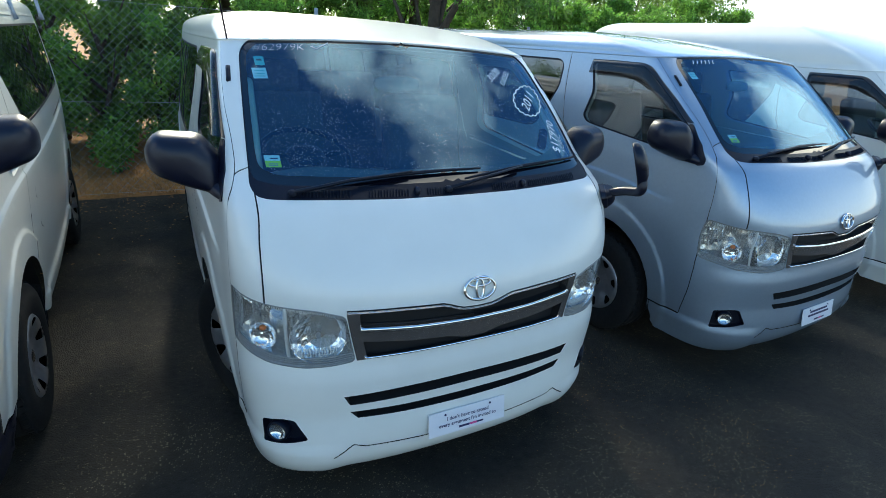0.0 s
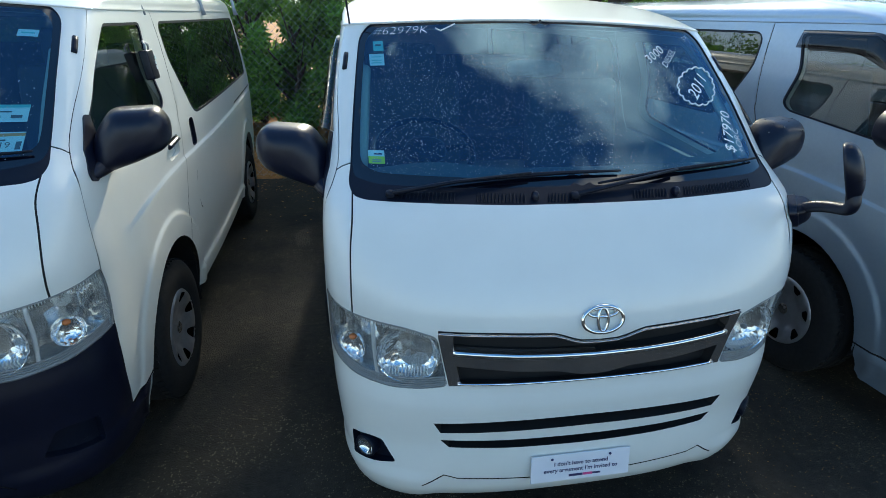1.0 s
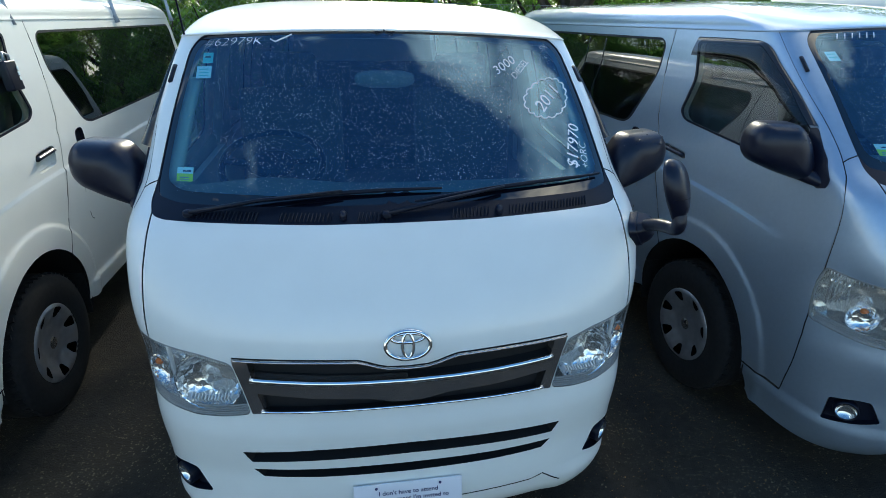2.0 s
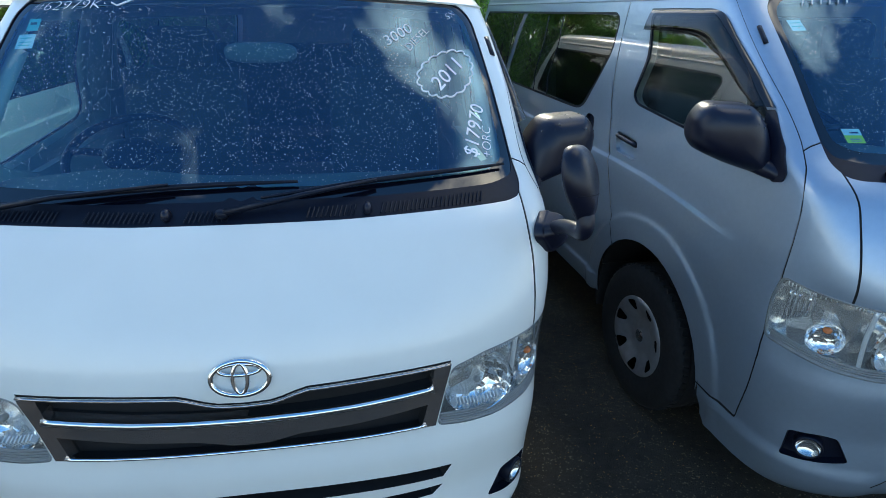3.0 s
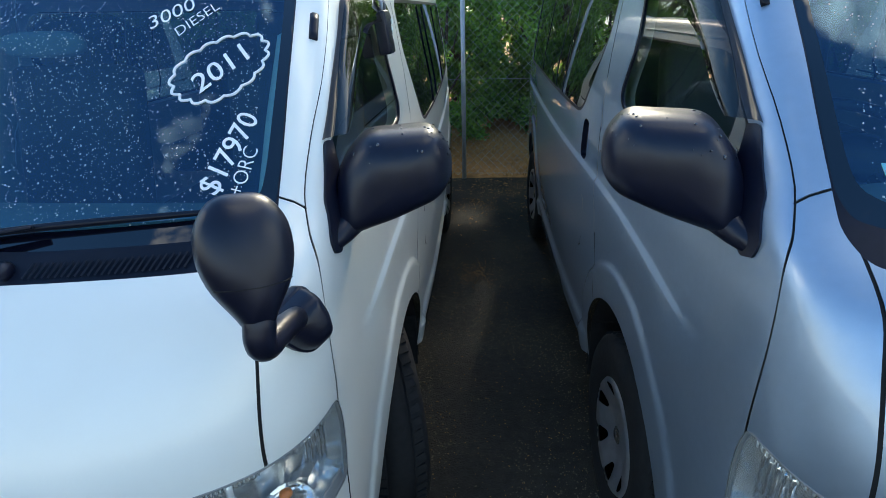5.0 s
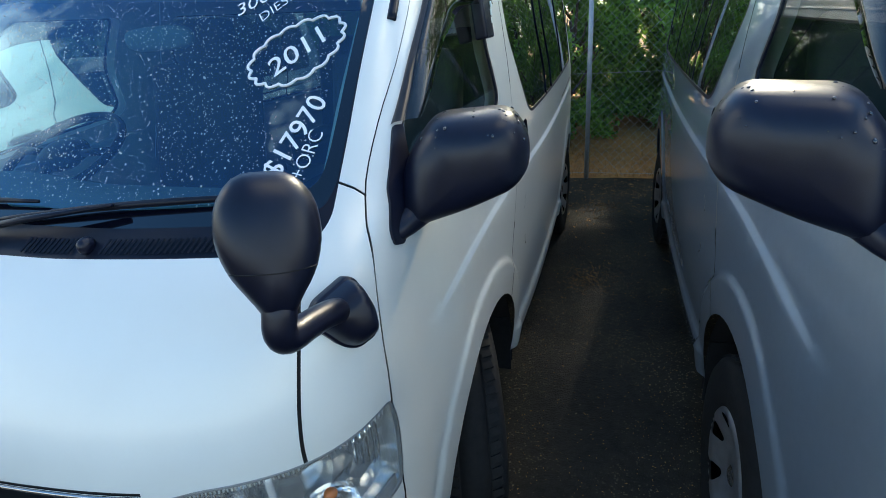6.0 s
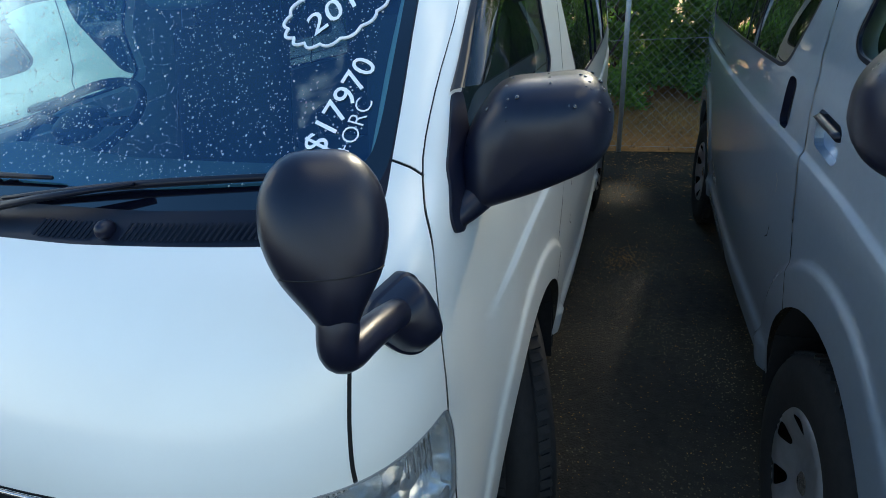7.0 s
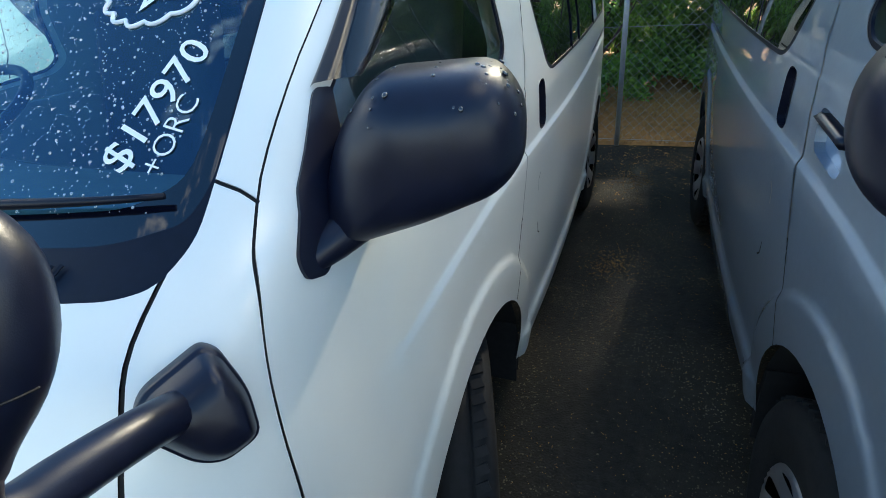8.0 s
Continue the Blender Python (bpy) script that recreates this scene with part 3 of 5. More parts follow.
def roof_mesh(mat, rise, name="roof", steps=16):
    """The crowned roof, from the drip rail to its middle line."""
    ss = np.r_[np.arange(0, FRONT, 0.04), np.arange(FRONT, FRONT + SIDE, 0.12), np.linspace(FRONT + SIDE, S_END, 14)]
    base = skin(ss, np.full(len(ss), V_TOP))
    rows = []
    yf, yr = base[0, 1], base[-1, 1]
    front_z = base[:, 2] - V_TOP
    for k in range(steps + 1):
        f = k / steps
        z = V_TOP + rise * (1 - (1 - f) ** 2) + front_z * (1 - f) ** 2 * (1 - f)
        shrink = 1 - f ** 2.6
        u = (base[:, 1] - yf) / (yr - yf)
        y0, y1 = yf + 1.3 * f, yr - 0.35 * f
        y = y0 + u * (y1 - y0)
        rows.append(np.stack([base[:, 0] * shrink, y, z], -1))
    n = len(ss)
    lip = base.copy()
    lip[:, 2] -= 0.012
    nose_lip = np.stack([base[:, 0] * 1.004 + 0.004, base[:, 1] - 0.012 * (ss < FRONT), base[:, 2] - 0.006], -1)
    rows = [lip, nose_lip] + rows
    verts, faces = [], []
    for side in (1, -1):
        b = len(verts)
        for r in rows:
            verts += [tuple(q * np.array([side, 1, 1])) for q in r]
        for k in range(len(rows) - 1):
            for i in range(n - 1):
                q = (b + k * n + i, b + k * n + i + 1, b + (k + 1) * n + i + 1, b + (k + 1) * n + i)
                faces.append(q if side > 0 else q[::-1])
    bm = bmesh.new()
    bv = [bm.verts.new(v) for v in verts]
    for q in faces:
        bm.faces.new([bv[i] for i in q])
    bmesh.ops.remove_doubles(bm, verts=bm.verts, dist=0.0008)
    me = bpy.data.meshes.new(name)
    bm.to_mesh(me)
    bm.free()
    me.materials.append(mat)
    me.polygons.foreach_set("use_smooth", [True] * len(me.polygons))
    return me


def wheel(parent, x, y, side, steer=0.0, drop=0.0):
    """Tyre with tread blocks, and a pressed wheel cover with seven openings."""
    w = put_mesh("wheel", None, parent)
    w.location = (x, y, WHEEL_Z - drop)
    w.rotation_euler = (0, 0, radians(steer))
    bm = bmesh.new()
    lathe(bm, [(0.19, -0.09), (0.215, -0.098), (0.27, -0.103), (0.315, -0.096), (0.332, -0.082), (0.338, -0.05), (0.338, -0.046), (0.331, -0.045), (0.331, -0.04), (0.338, -0.039), (0.340, 0.0),
               (0.338, 0.039), (0.331, 0.04), (0.331, 0.045), (0.338, 0.046), (0.338, 0.05), (0.332, 0.082), (0.315, 0.096), (0.27, 0.103), (0.215, 0.098), (0.19, 0.09)], 56)
    part("tyre", bm, M_RUBBER, w, "black rubber tyre")
    bm = bmesh.new()
    for i in range(56):
        for k in (-1, 1):
            a = 2 * math.pi * (i + 0.5 * (k > 0)) / 56
            box(bm, (0.03, 0.022, 0.012), Matrix.Rotation(a, 4, "X") @ Matrix.Translation((k * 0.064, 0, 0.335)) @ Matrix.Rotation(0.3 * k, 4, "Z"))
    tagged(part("tread", bm, M_RUBBER, w, "", False), kind="stuff")
    bm = bmesh.new()
    lathe(bm, [(0.0, side * 0.02), (0.19, side * 0.03)], 32)
    part("rim", bm, M_GAP, w, "dark steel rim")
    # cover: a dished disc with openings
    from mathutils import geometry
    verts, edges = [], []

    def add(pts):
        b = len(verts)
        verts.extend(Vector(p) for p in pts)
        edges.extend((b + i, b + (i + 1) % len(pts)) for i in range(len(pts)))
    rim = [(0.192 * math.cos(2 * math.pi * i / 56), 0.192 * math.sin(2 * math.pi * i / 56)) for i in range(56)]
    add(rim)
    holes = []
    for h in range(7):
        a = 2 * math.pi * h / 7 + 0.2
        q = rounded([(r * math.cos(a + d), r * math.sin(a + d)) for r, d in ((0.122, -0.09), (0.176, -0.20), (0.176, 0.20), (0.122, 0.09))], 0.022)
        holes.append(q)
        add(q)
    for r in (0.03, 0.06, 0.085, 0.1, 0.115, 0.145, 0.183):
        verts.extend(Vector((r * math.cos(2 * math.pi * i / 42), r * math.sin(2 * math.pi * i / 42))) for i in range(42))
    out, _, faces, _, _, _ = geometry.delaunay_2d_cdt(verts, edges, [], 0, 1e-6)
    pv = np.array([tuple(p) for p in out])
    fc = np.array([tuple(f) for f in faces])
    mid = pv[fc].mean(1)
    gone = np.zeros(len(fc), bool)
    for q in holes:
        gone |= inside(q, mid)
    fc = fc[~gone]
    r = np.hypot(pv[:, 0], pv[:, 1])
    deep = np.interp(r, [0, 0.035, 0.045, 0.085, 0.10, 0.15, 0.178, 0.186, 0.192], [0.074, 0.074, 0.068, 0.066, 0.072, 0.090, 0.098, 0.098, 0.088])
    # pressed fins between the openings
    ang = np.arctan2(pv[:, 1], pv[:, 0])
    deep = deep + 0.006 * np.cos(7 * (ang - 0.2 - math.pi / 7)) * step((r - 0.08) / 0.03) * step((0.175 - r) / 0.02)
    vv = np.stack([side * deep, pv[:, 0], pv[:, 1]], -1)
    me = mesh_of("wheel_cover", vv, fc if side > 0 else fc[:, ::-1], M_HUB)
    put_mesh("wheel_cover", me, w, "silver seven-hole plastic wheel cover")
    bm = bmesh.new()
    lathe(bm, [(0.0, side * 0.081), (0.022, side * 0.080), (0.03, side * 0.075)], 24)
    part("hub_badge", bm, M_DARKCHROME, w)
    return w


def on_body(x=None, y=None, v=0.9, off=0.0, side=1):
    s, vv = fx(x, v) if x is not None else sy(y, v)
    p, n = surface([s], [vv], off)
    return Vector((p[0][0] * side, p[0][1], p[0][2])), Vector((n[0][0] * side, n[0][1], n[0][2]))


def rail_on_body(name, mat, points, r, parent, off=0.003, label="", sides=(1, -1), flat=1.0, join_middle=False):
    """A thin moulding laid along points (s, v) of the body."""
    bm = bmesh.new()
    pts = np.array(dense(points, 0.02, False))
    p, _ = surface(pts[:, 0], pts[:, 1], off)
    if join_middle:
        line = [Vector((-q[0], q[1], q[2])) for q in p[::-1]] + [Vector(q) for q in p[1:]]
        tube(bm, line, r, 6, True, flat)
    else:
        for side in sides:
            tube(bm, [Vector((q[0] * side, q[1], q[2])) for q in p], r, 6, True, flat)
    return part(name, bm, mat, parent, label)


MIRROR_SHELLS = []


def domed(bm, m, line, front, back, full=0.72):
    """A closed shell over an outline in x and z: domed towards -y by front, flat behind at back."""
    rings = []
    for k in range(1, 11):
        a = math.pi / 2 * k / 10
        rings.append((math.sin(a) ** full, -front * math.cos(a)))
    rings += [(1.0, back - 0.008), (0.985, back - 0.002), (0.95, back)]
    c = np.mean(np.array(line), 0)
    loops = [[bm.verts.new(m @ Vector((c[0] + (x - c[0]) * r, y, c[1] + (z - c[1]) * r))) for x, z in line] for r, y in rings]
    tip = bm.verts.new(m @ Vector((c[0], -front, c[1])))
    n = len(line)
    for j in range(n):
        bm.faces.new((tip, loops[0][j], loops[0][(j + 1) % n]))
    for r0, r1 in zip(loops, loops[1:]):
        for j in range(n):
            bm.faces.new((r0[j], r1[j], r1[(j + 1) % n], r0[(j + 1) % n]))
    bm.faces.new(loops[-1])
    bmesh.ops.recalc_face_normals(bm, faces=bm.faces)


def door_mirror(parent, side):
    """A deep plastic mirror head on a foot at the corner of the door window."""
    head = put_mesh("door_mirror", None, parent)
    m = Matrix.Translation((side * 0.932, 0.668, 1.318)) @ Matrix.Rotation(radians(14) * side, 4, "Z") @ Matrix.Diagonal((side, 1, 1, 1))
    bm = bmesh.new()
    line = rounded([(0.088, 0.104), (-0.058, 0.099), (-0.112, 0.030), (-0.148, -0.075), (-0.158, -0.132), (0.0, -0.084), (0.092, -0.046), (0.120, -0.008), (0.122, 0.055)], 0.032, 6)
    domed(bm, m, line, 0.085, 0.052, 0.58)
    MIRROR_SHELLS.append(part("mirror_shell", bm, M_PLASTIC, head, "matt black plastic mirror shell"))
    bm = bmesh.new()
    box(bm, (0.115, 0.004, 0.105), m @ Matrix.Translation((0.030, 0.0535, 0.022)), 0.0015)
    part("mirror_glass", bm, M_MIRROR, head, "silvered mirror glass", False)
    bm = bmesh.new()
    tube(bm, [(side * 0.806, 0.528, 1.208), (side * 0.820, 0.545, 1.216), (side * 0.832, 0.575, 1.226), (side * 0.846, 0.620, 1.240), (side * 0.872, 0.665, 1.258)], [0.014, 0.020, 0.026, 0.032, 0.036], 16, True)
    part("mirror_foot", bm, M_PLASTIC, head)
    panel("sail_plate", ["sail"], M_PLASTIC, head, "", 0.005, 0.012, (side,))


def front_mirror(parent, side):
    """The oval parking mirror on an arm at the front corner."""
    aux = put_mesh("parking_mirror", None, parent)
    m = Matrix.Translation((side * 0.816, 0.190, 1.347)) @ Matrix.Rotation(radians(46) * side, 4, "Z") @ Matrix.Rotation(radians(-17), 4, "X") @ Matrix.Rotation(radians(7) * side, 4, "Y")
    bm = bmesh.new()
    line = rounded([(-0.034, 0.084), (0.034, 0.084), (0.062, 0.048), (0.066, 0.0), (0.054, -0.044), (0.028, -0.082), (0.018, -0.104), (-0.014, -0.104), (-0.026, -0.082), (-0.054, -0.040), (-0.066, 0.0), (-0.062, 0.048)], 0.03, 3)
    domed(bm, m, line, 0.042, 0.012)
    part("mirror_shell", bm, M_PLASTIC, aux, "matt black oval plastic shell")
    # the parting line of the two halves of the shell
    c0 = np.mean(np.array(line), 0)
    joint = []
    for x in np.linspace(-0.052, 0.052, 15):
        d = np.array((x, -0.036 - 0.004 * math.cos(x / 0.04))) - c0
        far = max(0.05, min(0.99, max(np.dot(d, np.array(p) - c0) / np.dot(np.array(p) - c0, np.array(p) - c0) for p in line)))
        joint.append(m @ Vector((x, -0.042 * math.sqrt(1 - far ** (2 / 0.72)) - 0.0002, d[1] + c0[1])))
    bm = bmesh.new()
    tube(bm, joint, 0.0009, 6)
    part("parting_line", bm, M_GAP, aux)
    bm = bmesh.new()
    egg(bm, m @ Matrix.Translation((0, 0.0125, 0.008)) @ Matrix.Diagonal((0.058, 0.0015, 0.062, 1)), 2.2, 10, 28)
    part("mirror_glass", bm, M_MIRROR, aux)
    bm = bmesh.new()
    bend = curve([(0.830, 0.166, 1.292), (0.8325, 0.159, 1.264), (0.832, 0.153, 1.242), (0.831, 0.158, 1.226), (0.831, 0.176, 1.217), (0.830, 0.206, 1.212), (0.828, 0.254, 1.201), (0.822, 0.300, 1.184), (0.806, 0.338, 1.160)], 4)
    tube(bm, [(side * x, y, z) for x, y, z in bend], [float(np.interp(k, [0, 4, 12, 33], [0.017, 0.0225, 0.021, 0.020])) for k in range(len(bend))], 16)
    part("arm", bm, M_PLASTIC, aux)
    bm = bmesh.new()
    c, n = on_body(y=0.347, v=1.142, off=0.004, side=side)
    rear = Vector((0, 1, 0)) - n * n.y
    rear.normalize()
    up = n.cross(rear) if side < 0 else rear.cross(n) * -1
    up = up if up.z > 0 else -up
    rings = []
    line = rounded([(-0.058, 0.026), (-0.036, 0.052), (0.032, 0.064), (0.044, 0.050), (0.048, 0.0), (0.036, -0.050), (-0.006, -0.053), (-0.028, -0.036)], 0.014, 4)
    for grow, mid, h in ((1.0, 0.0, -0.012), (1.0, 0.0, 0.010), (0.97, 0.0, 0.013), (0.93, 0.001, 0.0135), (0.91, 0.001, 0.017), (0.80, 0.004, 0.034), (0.66, 0.007, 0.046), (0.50, 0.010, 0.053), (0.25, 0.012, 0.056)):
        rings.append([bm.verts.new(c + rear * (a * grow + mid) + up * (b * grow + mid * 0.5) + n * h) for a, b in line])
    for r0, r1 in zip(rings, rings[1:]):
        for i in range(len(r0)):
            j = (i + 1) % len(r0)
            bm.faces.new((r0[i], r0[j], r1[j], r1[i]))
    bm.faces.new(rings[-1])
    bmesh.ops.recalc_face_normals(bm, faces=bm.faces)
    part("base", bm, M_PLASTIC, aux)


def headlight_inside(lamp, side):
    """Reflector bowls, bulbs, flutes and ribs behind the lens."""
    for name, x, v, r, deep, ahead in (("main_reflector", 0.594, 0.792, 0.097, 0.010, 1.0), ("side_reflector", 0.772, 0.778, 0.050, 0.016, 0.3)):
        c, n = on_body(x, None, v, -deep, side)
        n = (n + Vector((0, -ahead, 0))).normalized()
        m0 = n.to_track_quat("X", "Z").to_matrix().to_4x4()
        m0.translation = c
        bm = bmesh.new()
        prof = [(r * math.sin(a), -r * 0.62 * math.cos(a)) for a in np.linspace(0.02, math.pi / 2, 10)]
        lathe(bm, prof + [(r * 1.02, 0.002), (r * 1.03, -0.008)], 22, m0)
        part(name, bm, M_BOWL, lamp, "faceted chrome bowl", False)
        bm = bmesh.new()
        if "main" in name:
            egg(bm, m0 @ Matrix.Translation((-0.02, 0, 0)) @ Matrix.Diagonal((0.013, 0.010, 0.010, 1)), 2.0, 8, 14)
            part("bulb_cap", bm, M_LAMPGREY, lamp)
            bm = bmesh.new()
            for k in range(13):
                q = m0 @ Matrix.Translation((-0.014, -0.060 + 0.010 * k, -0.056 - 0.012 * math.cos((k - 6) / 5))) @ Matrix.Rotation(0.5, 4, "Y")
                box(bm, (0.018, 0.004, 0.022), q)
            part("flutes", bm, M_LAMP, lamp, "", False)
        else:
            egg(bm, m0 @ Matrix.Translation((-0.004, 0.0, 0.030)) @ Matrix.Diagonal((0.012, 0.013, 0.010, 1)), 2.0, 8, 14)
            part("bulb_cap", bm, M_ORANGE, lamp, "orange indicator bulb")
    rail_on_body("divider", M_LAMP, [fx(0.702, 0.908), fx(0.700, 0.82), fx(0.690, 0.692)], 0.007, lamp, -0.012, "", (side,))
    rail_on_body("bezel", M_LAMPGREY, [(p[0], p[1]) for p in grown(HEAD, -0.004)], 0.004, lamp, -0.004, "", (side,))
    for k in range(4):
        d = 0.008 * k
        rail_on_body("lower_rib", M_LAMPGREY, [fx(0.480, 0.703 + d), fx(0.56, 0.691 + d), fx(0.66, 0.686 + d), fx(0.74, 0.694 + d), sy(0.30, 0.708 + d), sy(0.41, 0.722 + d)], 0.0036, lamp, -0.006, "", (side,))
    bm = bmesh.new()
    for k in range(46):
        if k < 34:
            x = 0.52 + 0.0068 * k
            v = float(np.interp(x, [0.507, 0.60, 0.70, 0.755], [0.874, 0.900, 0.911, 0.916]))
            ends = (fx(x, v), fx(x, v - 0.012))
        else:
            y = 0.268 + 0.0115 * (k - 34)
            ends = (sy(y, 0.923), sy(y, 0.909))
        p, _ = surface([e[0] for e in ends], [e[1] for e in ends], -0.008)
        tube(bm, [Vector((q[0] * side, q[1], q[2])) for q in p], 0.0022, 5)
    tagged(part("upper_flutes", bm, M_LAMP, lamp, "fluted band along the top of the lens"), kind="stuff")
    for k in range(5):
        y = 0.335 + 0.016 * k
        rail_on_body("side_facet", M_BOWL, [sy(y, 0.885), sy(y + 0.003, 0.82 - 0.01 * k)], 0.0055, lamp, -0.035, "", (side,), 0.5)


def emblem(parent):
    """An oval chrome badge of rings on the bonnet."""
    e = put_mesh("emblem", None, parent, "oval chrome badge")
    for name, rx, rz, dz, r in (("outer_ring", 0.066, 0.040, 0.0, 0.0068), ("inner_ring", 0.0165, 0.035, 0.0, 0.0058), ("cross_ring", 0.047, 0.0125, 0.021, 0.0055)):
        bm = bmesh.new()
        pts = []
        for k in range(41):
            a = 2 * math.pi * k / 40
            x, v = rx * math.cos(a), 0.922 + dz + rz * math.sin(a)
            s_, v_ = fx(abs(x), v)
            p, n = surface([s_], [v_], 0.007)
            pts.append(Vector((math.copysign(p[0][0], x) if abs(x) > 1e-4 else 0.0, p[0][1], p[0][2])))
        tube(bm, pts, r, 8, False)
        part(name, bm, M_CHROME, e)


def front_point(x, v, off):
    s_, v_ = fx(abs(x), v)
    p, n = surface([s_], [v_], off)
    return Vector((math.copysign(p[0][0], x), p[0][1], p[0][2]))


def cowl_and_wipers(parent):
    for k, (x0, x1) in enumerate(((-0.60, -0.42), (-0.13, -0.02), (0.16, 0.285), (0.345, 0.625), (-0.36, -0.20))):
        vent = put_mesh("cowl_vent", None, parent)
        n = int((x1 - x0) / 0.011)
        for i in range(n):
            x = x0 + (x1 - x0) * (i + 0.5) / n
            base = 1.233 + 0.012 * (abs(x) / 0.6) ** 2
            bm = bmesh.new()
            tube(bm, [front_point(x - 0.004, base, 0.002), front_point(x + 0.004, base + 0.018, 0.002)], 0.0022, 4)
            part("slat", bm, M_TRIM, vent, "", False)
    for x in (0.314, -0.17):
        bm = bmesh.new()
        egg(bm, Matrix.Translation(front_point(x, 1.245, 0.006)) @ Matrix.Diagonal((0.012, 0.018, 0.016, 1)), 2.2, 8, 12)
        part("washer_jet", bm, M_PLASTIC, parent)
    for pivot, knee, tip, b0, b1 in (((-0.62, 1.252), (-0.42, 1.270), (-0.17, 1.292), (-0.50, 1.272), (0.14, 1.296)), ((-0.04, 1.243), (0.16, 1.264), (0.34, 1.290), (0.05, 1.268), (0.70, 1.310))):
        w = put_mesh("wiper", None, parent, "black windscreen wiper")
        bm = bmesh.new()
        tube(bm, [front_point(*pivot, 0.012), front_point(*knee, 0.03), front_point(*tip, 0.022)], [0.014, 0.011, 0.006], 8, True, 0.6)
        part("wiper_arm", bm, M_TRIM, w)
        bm = bmesh.new()
        line = [front_point(b0[0] + (b1[0] - b0[0]) * k / 14, b0[1] + (b1[1] - b0[1]) * k / 14 + 0.012 * math.sin(math.pi * k / 14) * 0.6, 0.010) for k in range(15)]
        tube(bm, line, [0.004 + 0.004 * math.sin(math.pi * k / 14) for k in range(15)], 6)
        part("wiper_blade", bm, M_TRIM, w)
        bm = bmesh.new()
        egg(bm, Matrix.Translation(front_point(*pivot, 0.010)) @ Matrix.Diagonal((0.016, 0.016, 0.012, 1)), 2.5, 8, 14)
        part("pivot_cap", bm, M_TRIM, w)


def cabin(parent):
    """Dashboard, steering wheel, seats and floor behind the glass."""
    bm = bmesh.new()
    prof = [(0.43, 1.235), (0.55, 1.25), (0.72, 1.235), (0.83, 1.19), (0.88, 1.10), (0.86, 0.85), (0.80, 0.62)]
    rows = []
    for x in np.linspace(-0.74, 0.74, 25):
        lift = 0.03 * math.exp(-((x + 0.44) / 0.2) ** 2)
        rows.append([bm.verts.new((x, y + 0.02 * (x / 0.7) ** 2, z + (lift if 0.6 < y < 0.85 and z > 1.1 else 0))) for y, z in prof])
    for r0, r1 in zip(rows, rows[1:]):
        for k in range(len(prof) - 1):
            bm.faces.new((r0[k], r1[k], r1[k + 1], r0[k + 1]))
    part("dashboard", bm, M_DASH, parent, "grey plastic dashboard")
    wm = Matrix.Translation((-0.44, 0.88, 1.275)) @ Matrix.Rotation(radians(28), 4, "X")
    sw = put_mesh("steering_wheel", None, parent, "dark grey steering wheel")
    bm = bmesh.new()
    tube(bm, [wm @ Vector((0.19 * math.cos(a), 0.19 * math.sin(a), 0)) for a in np.linspace(0, 2 * math.pi, 41)], 0.014, 8, False)
    part("rim", bm, M_TRIM, sw)
    bm = bmesh.new()
    egg(bm, wm @ Matrix.Diagonal((0.085, 0.07, 0.03, 1)), 2.5, 8, 18)
    part("boss", bm, M_TRIM, sw)
    for a in (0.1, math.pi - 0.1, -math.pi / 2):
        bm = bmesh.new()
        tube(bm, [wm @ Vector((0.06 * math.cos(a), 0.06 * math.sin(a), 0)), wm @ Vector((0.19 * math.cos(a), 0.19 * math.sin(a), 0))], 0.014, 6)
        part("spoke", bm, M_TRIM, sw)
    for x in (-0.42, 0.42):
        seat = put_mesh("front_seat", None, parent, "grey cloth front seat")
        bm = bmesh.new()
        box(bm, (0.5, 0.5, 0.16), Matrix.Translation((x, 1.22, 0.88)), 0.05, 3)
        part("cushion", bm, M_SEAT, seat)
        bm = bmesh.new()
        box(bm, (0.48, 0.13, 0.58), Matrix.Translation((x, 1.50, 1.20)) @ Matrix.Rotation(radians(-14), 4, "X"), 0.05, 3)
        part("backrest", bm, M_SEAT, seat)
        bm = bmesh.new()
        box(bm, (0.26, 0.10, 0.17), Matrix.Translation((x, 1.59, 1.56)) @ Matrix.Rotation(radians(-10), 4, "X"), 0.04, 3)
        part("headrest", bm, M_SEAT, seat)
    for side in (1, -1):
        bm = bmesh.new()
        q = rounded([(0.56, 1.22), (0.66, 1.33), (0.74, 1.27), (0.9, 1.215), (1.5, 1.235), (1.5, 0.75), (0.6, 0.75)], 0.03)
        a = [bm.verts.new((side * (0.742 - 0.05 * (z - 1.1)), y, z)) for y, z in q]
        b = [bm.verts.new((side * (0.772 - 0.05 * (z - 1.1)), y, z)) for y, z in q]
        bm.faces.new(a)
        for i in range(len(a)):
            bm.faces.new((a[i], a[i - 1], b[i - 1], b[i]))
        bmesh.ops.recalc_face_normals(bm, faces=bm.faces)
        part("door_trim", bm, M_LINING, parent, "pale grey inner door trim", False)
        rail_on_body("pillar_trim", M_LINING, [fx(0.722, 1.335), fx(0.706, 1.45), fx(0.685, 1.62)], 0.026, parent, -0.045, "pale windscreen pillar trim", (side,), 0.6)
    bm = bmesh.new()
    egg(bm, Matrix.Translation((0.0, 0.93, 1.585)) @ Matrix.Diagonal((0.115, 0.02, 0.032, 1)), 3.0, 10, 20)
    part("rear_view_mirror", bm, M_DASH, parent, "dark rear-view mirror")
    bm = bmesh.new()
    box(bm, (1.3, 3.6, 0.03), Matrix.Translation((0, 2.5, 0.70)))
    part("cabin_floor", bm, M_DASH, parent, "", False)
    bench = put_mesh("rear_bench", None, parent, "grey cloth rear bench seat")
    bm = bmesh.new()
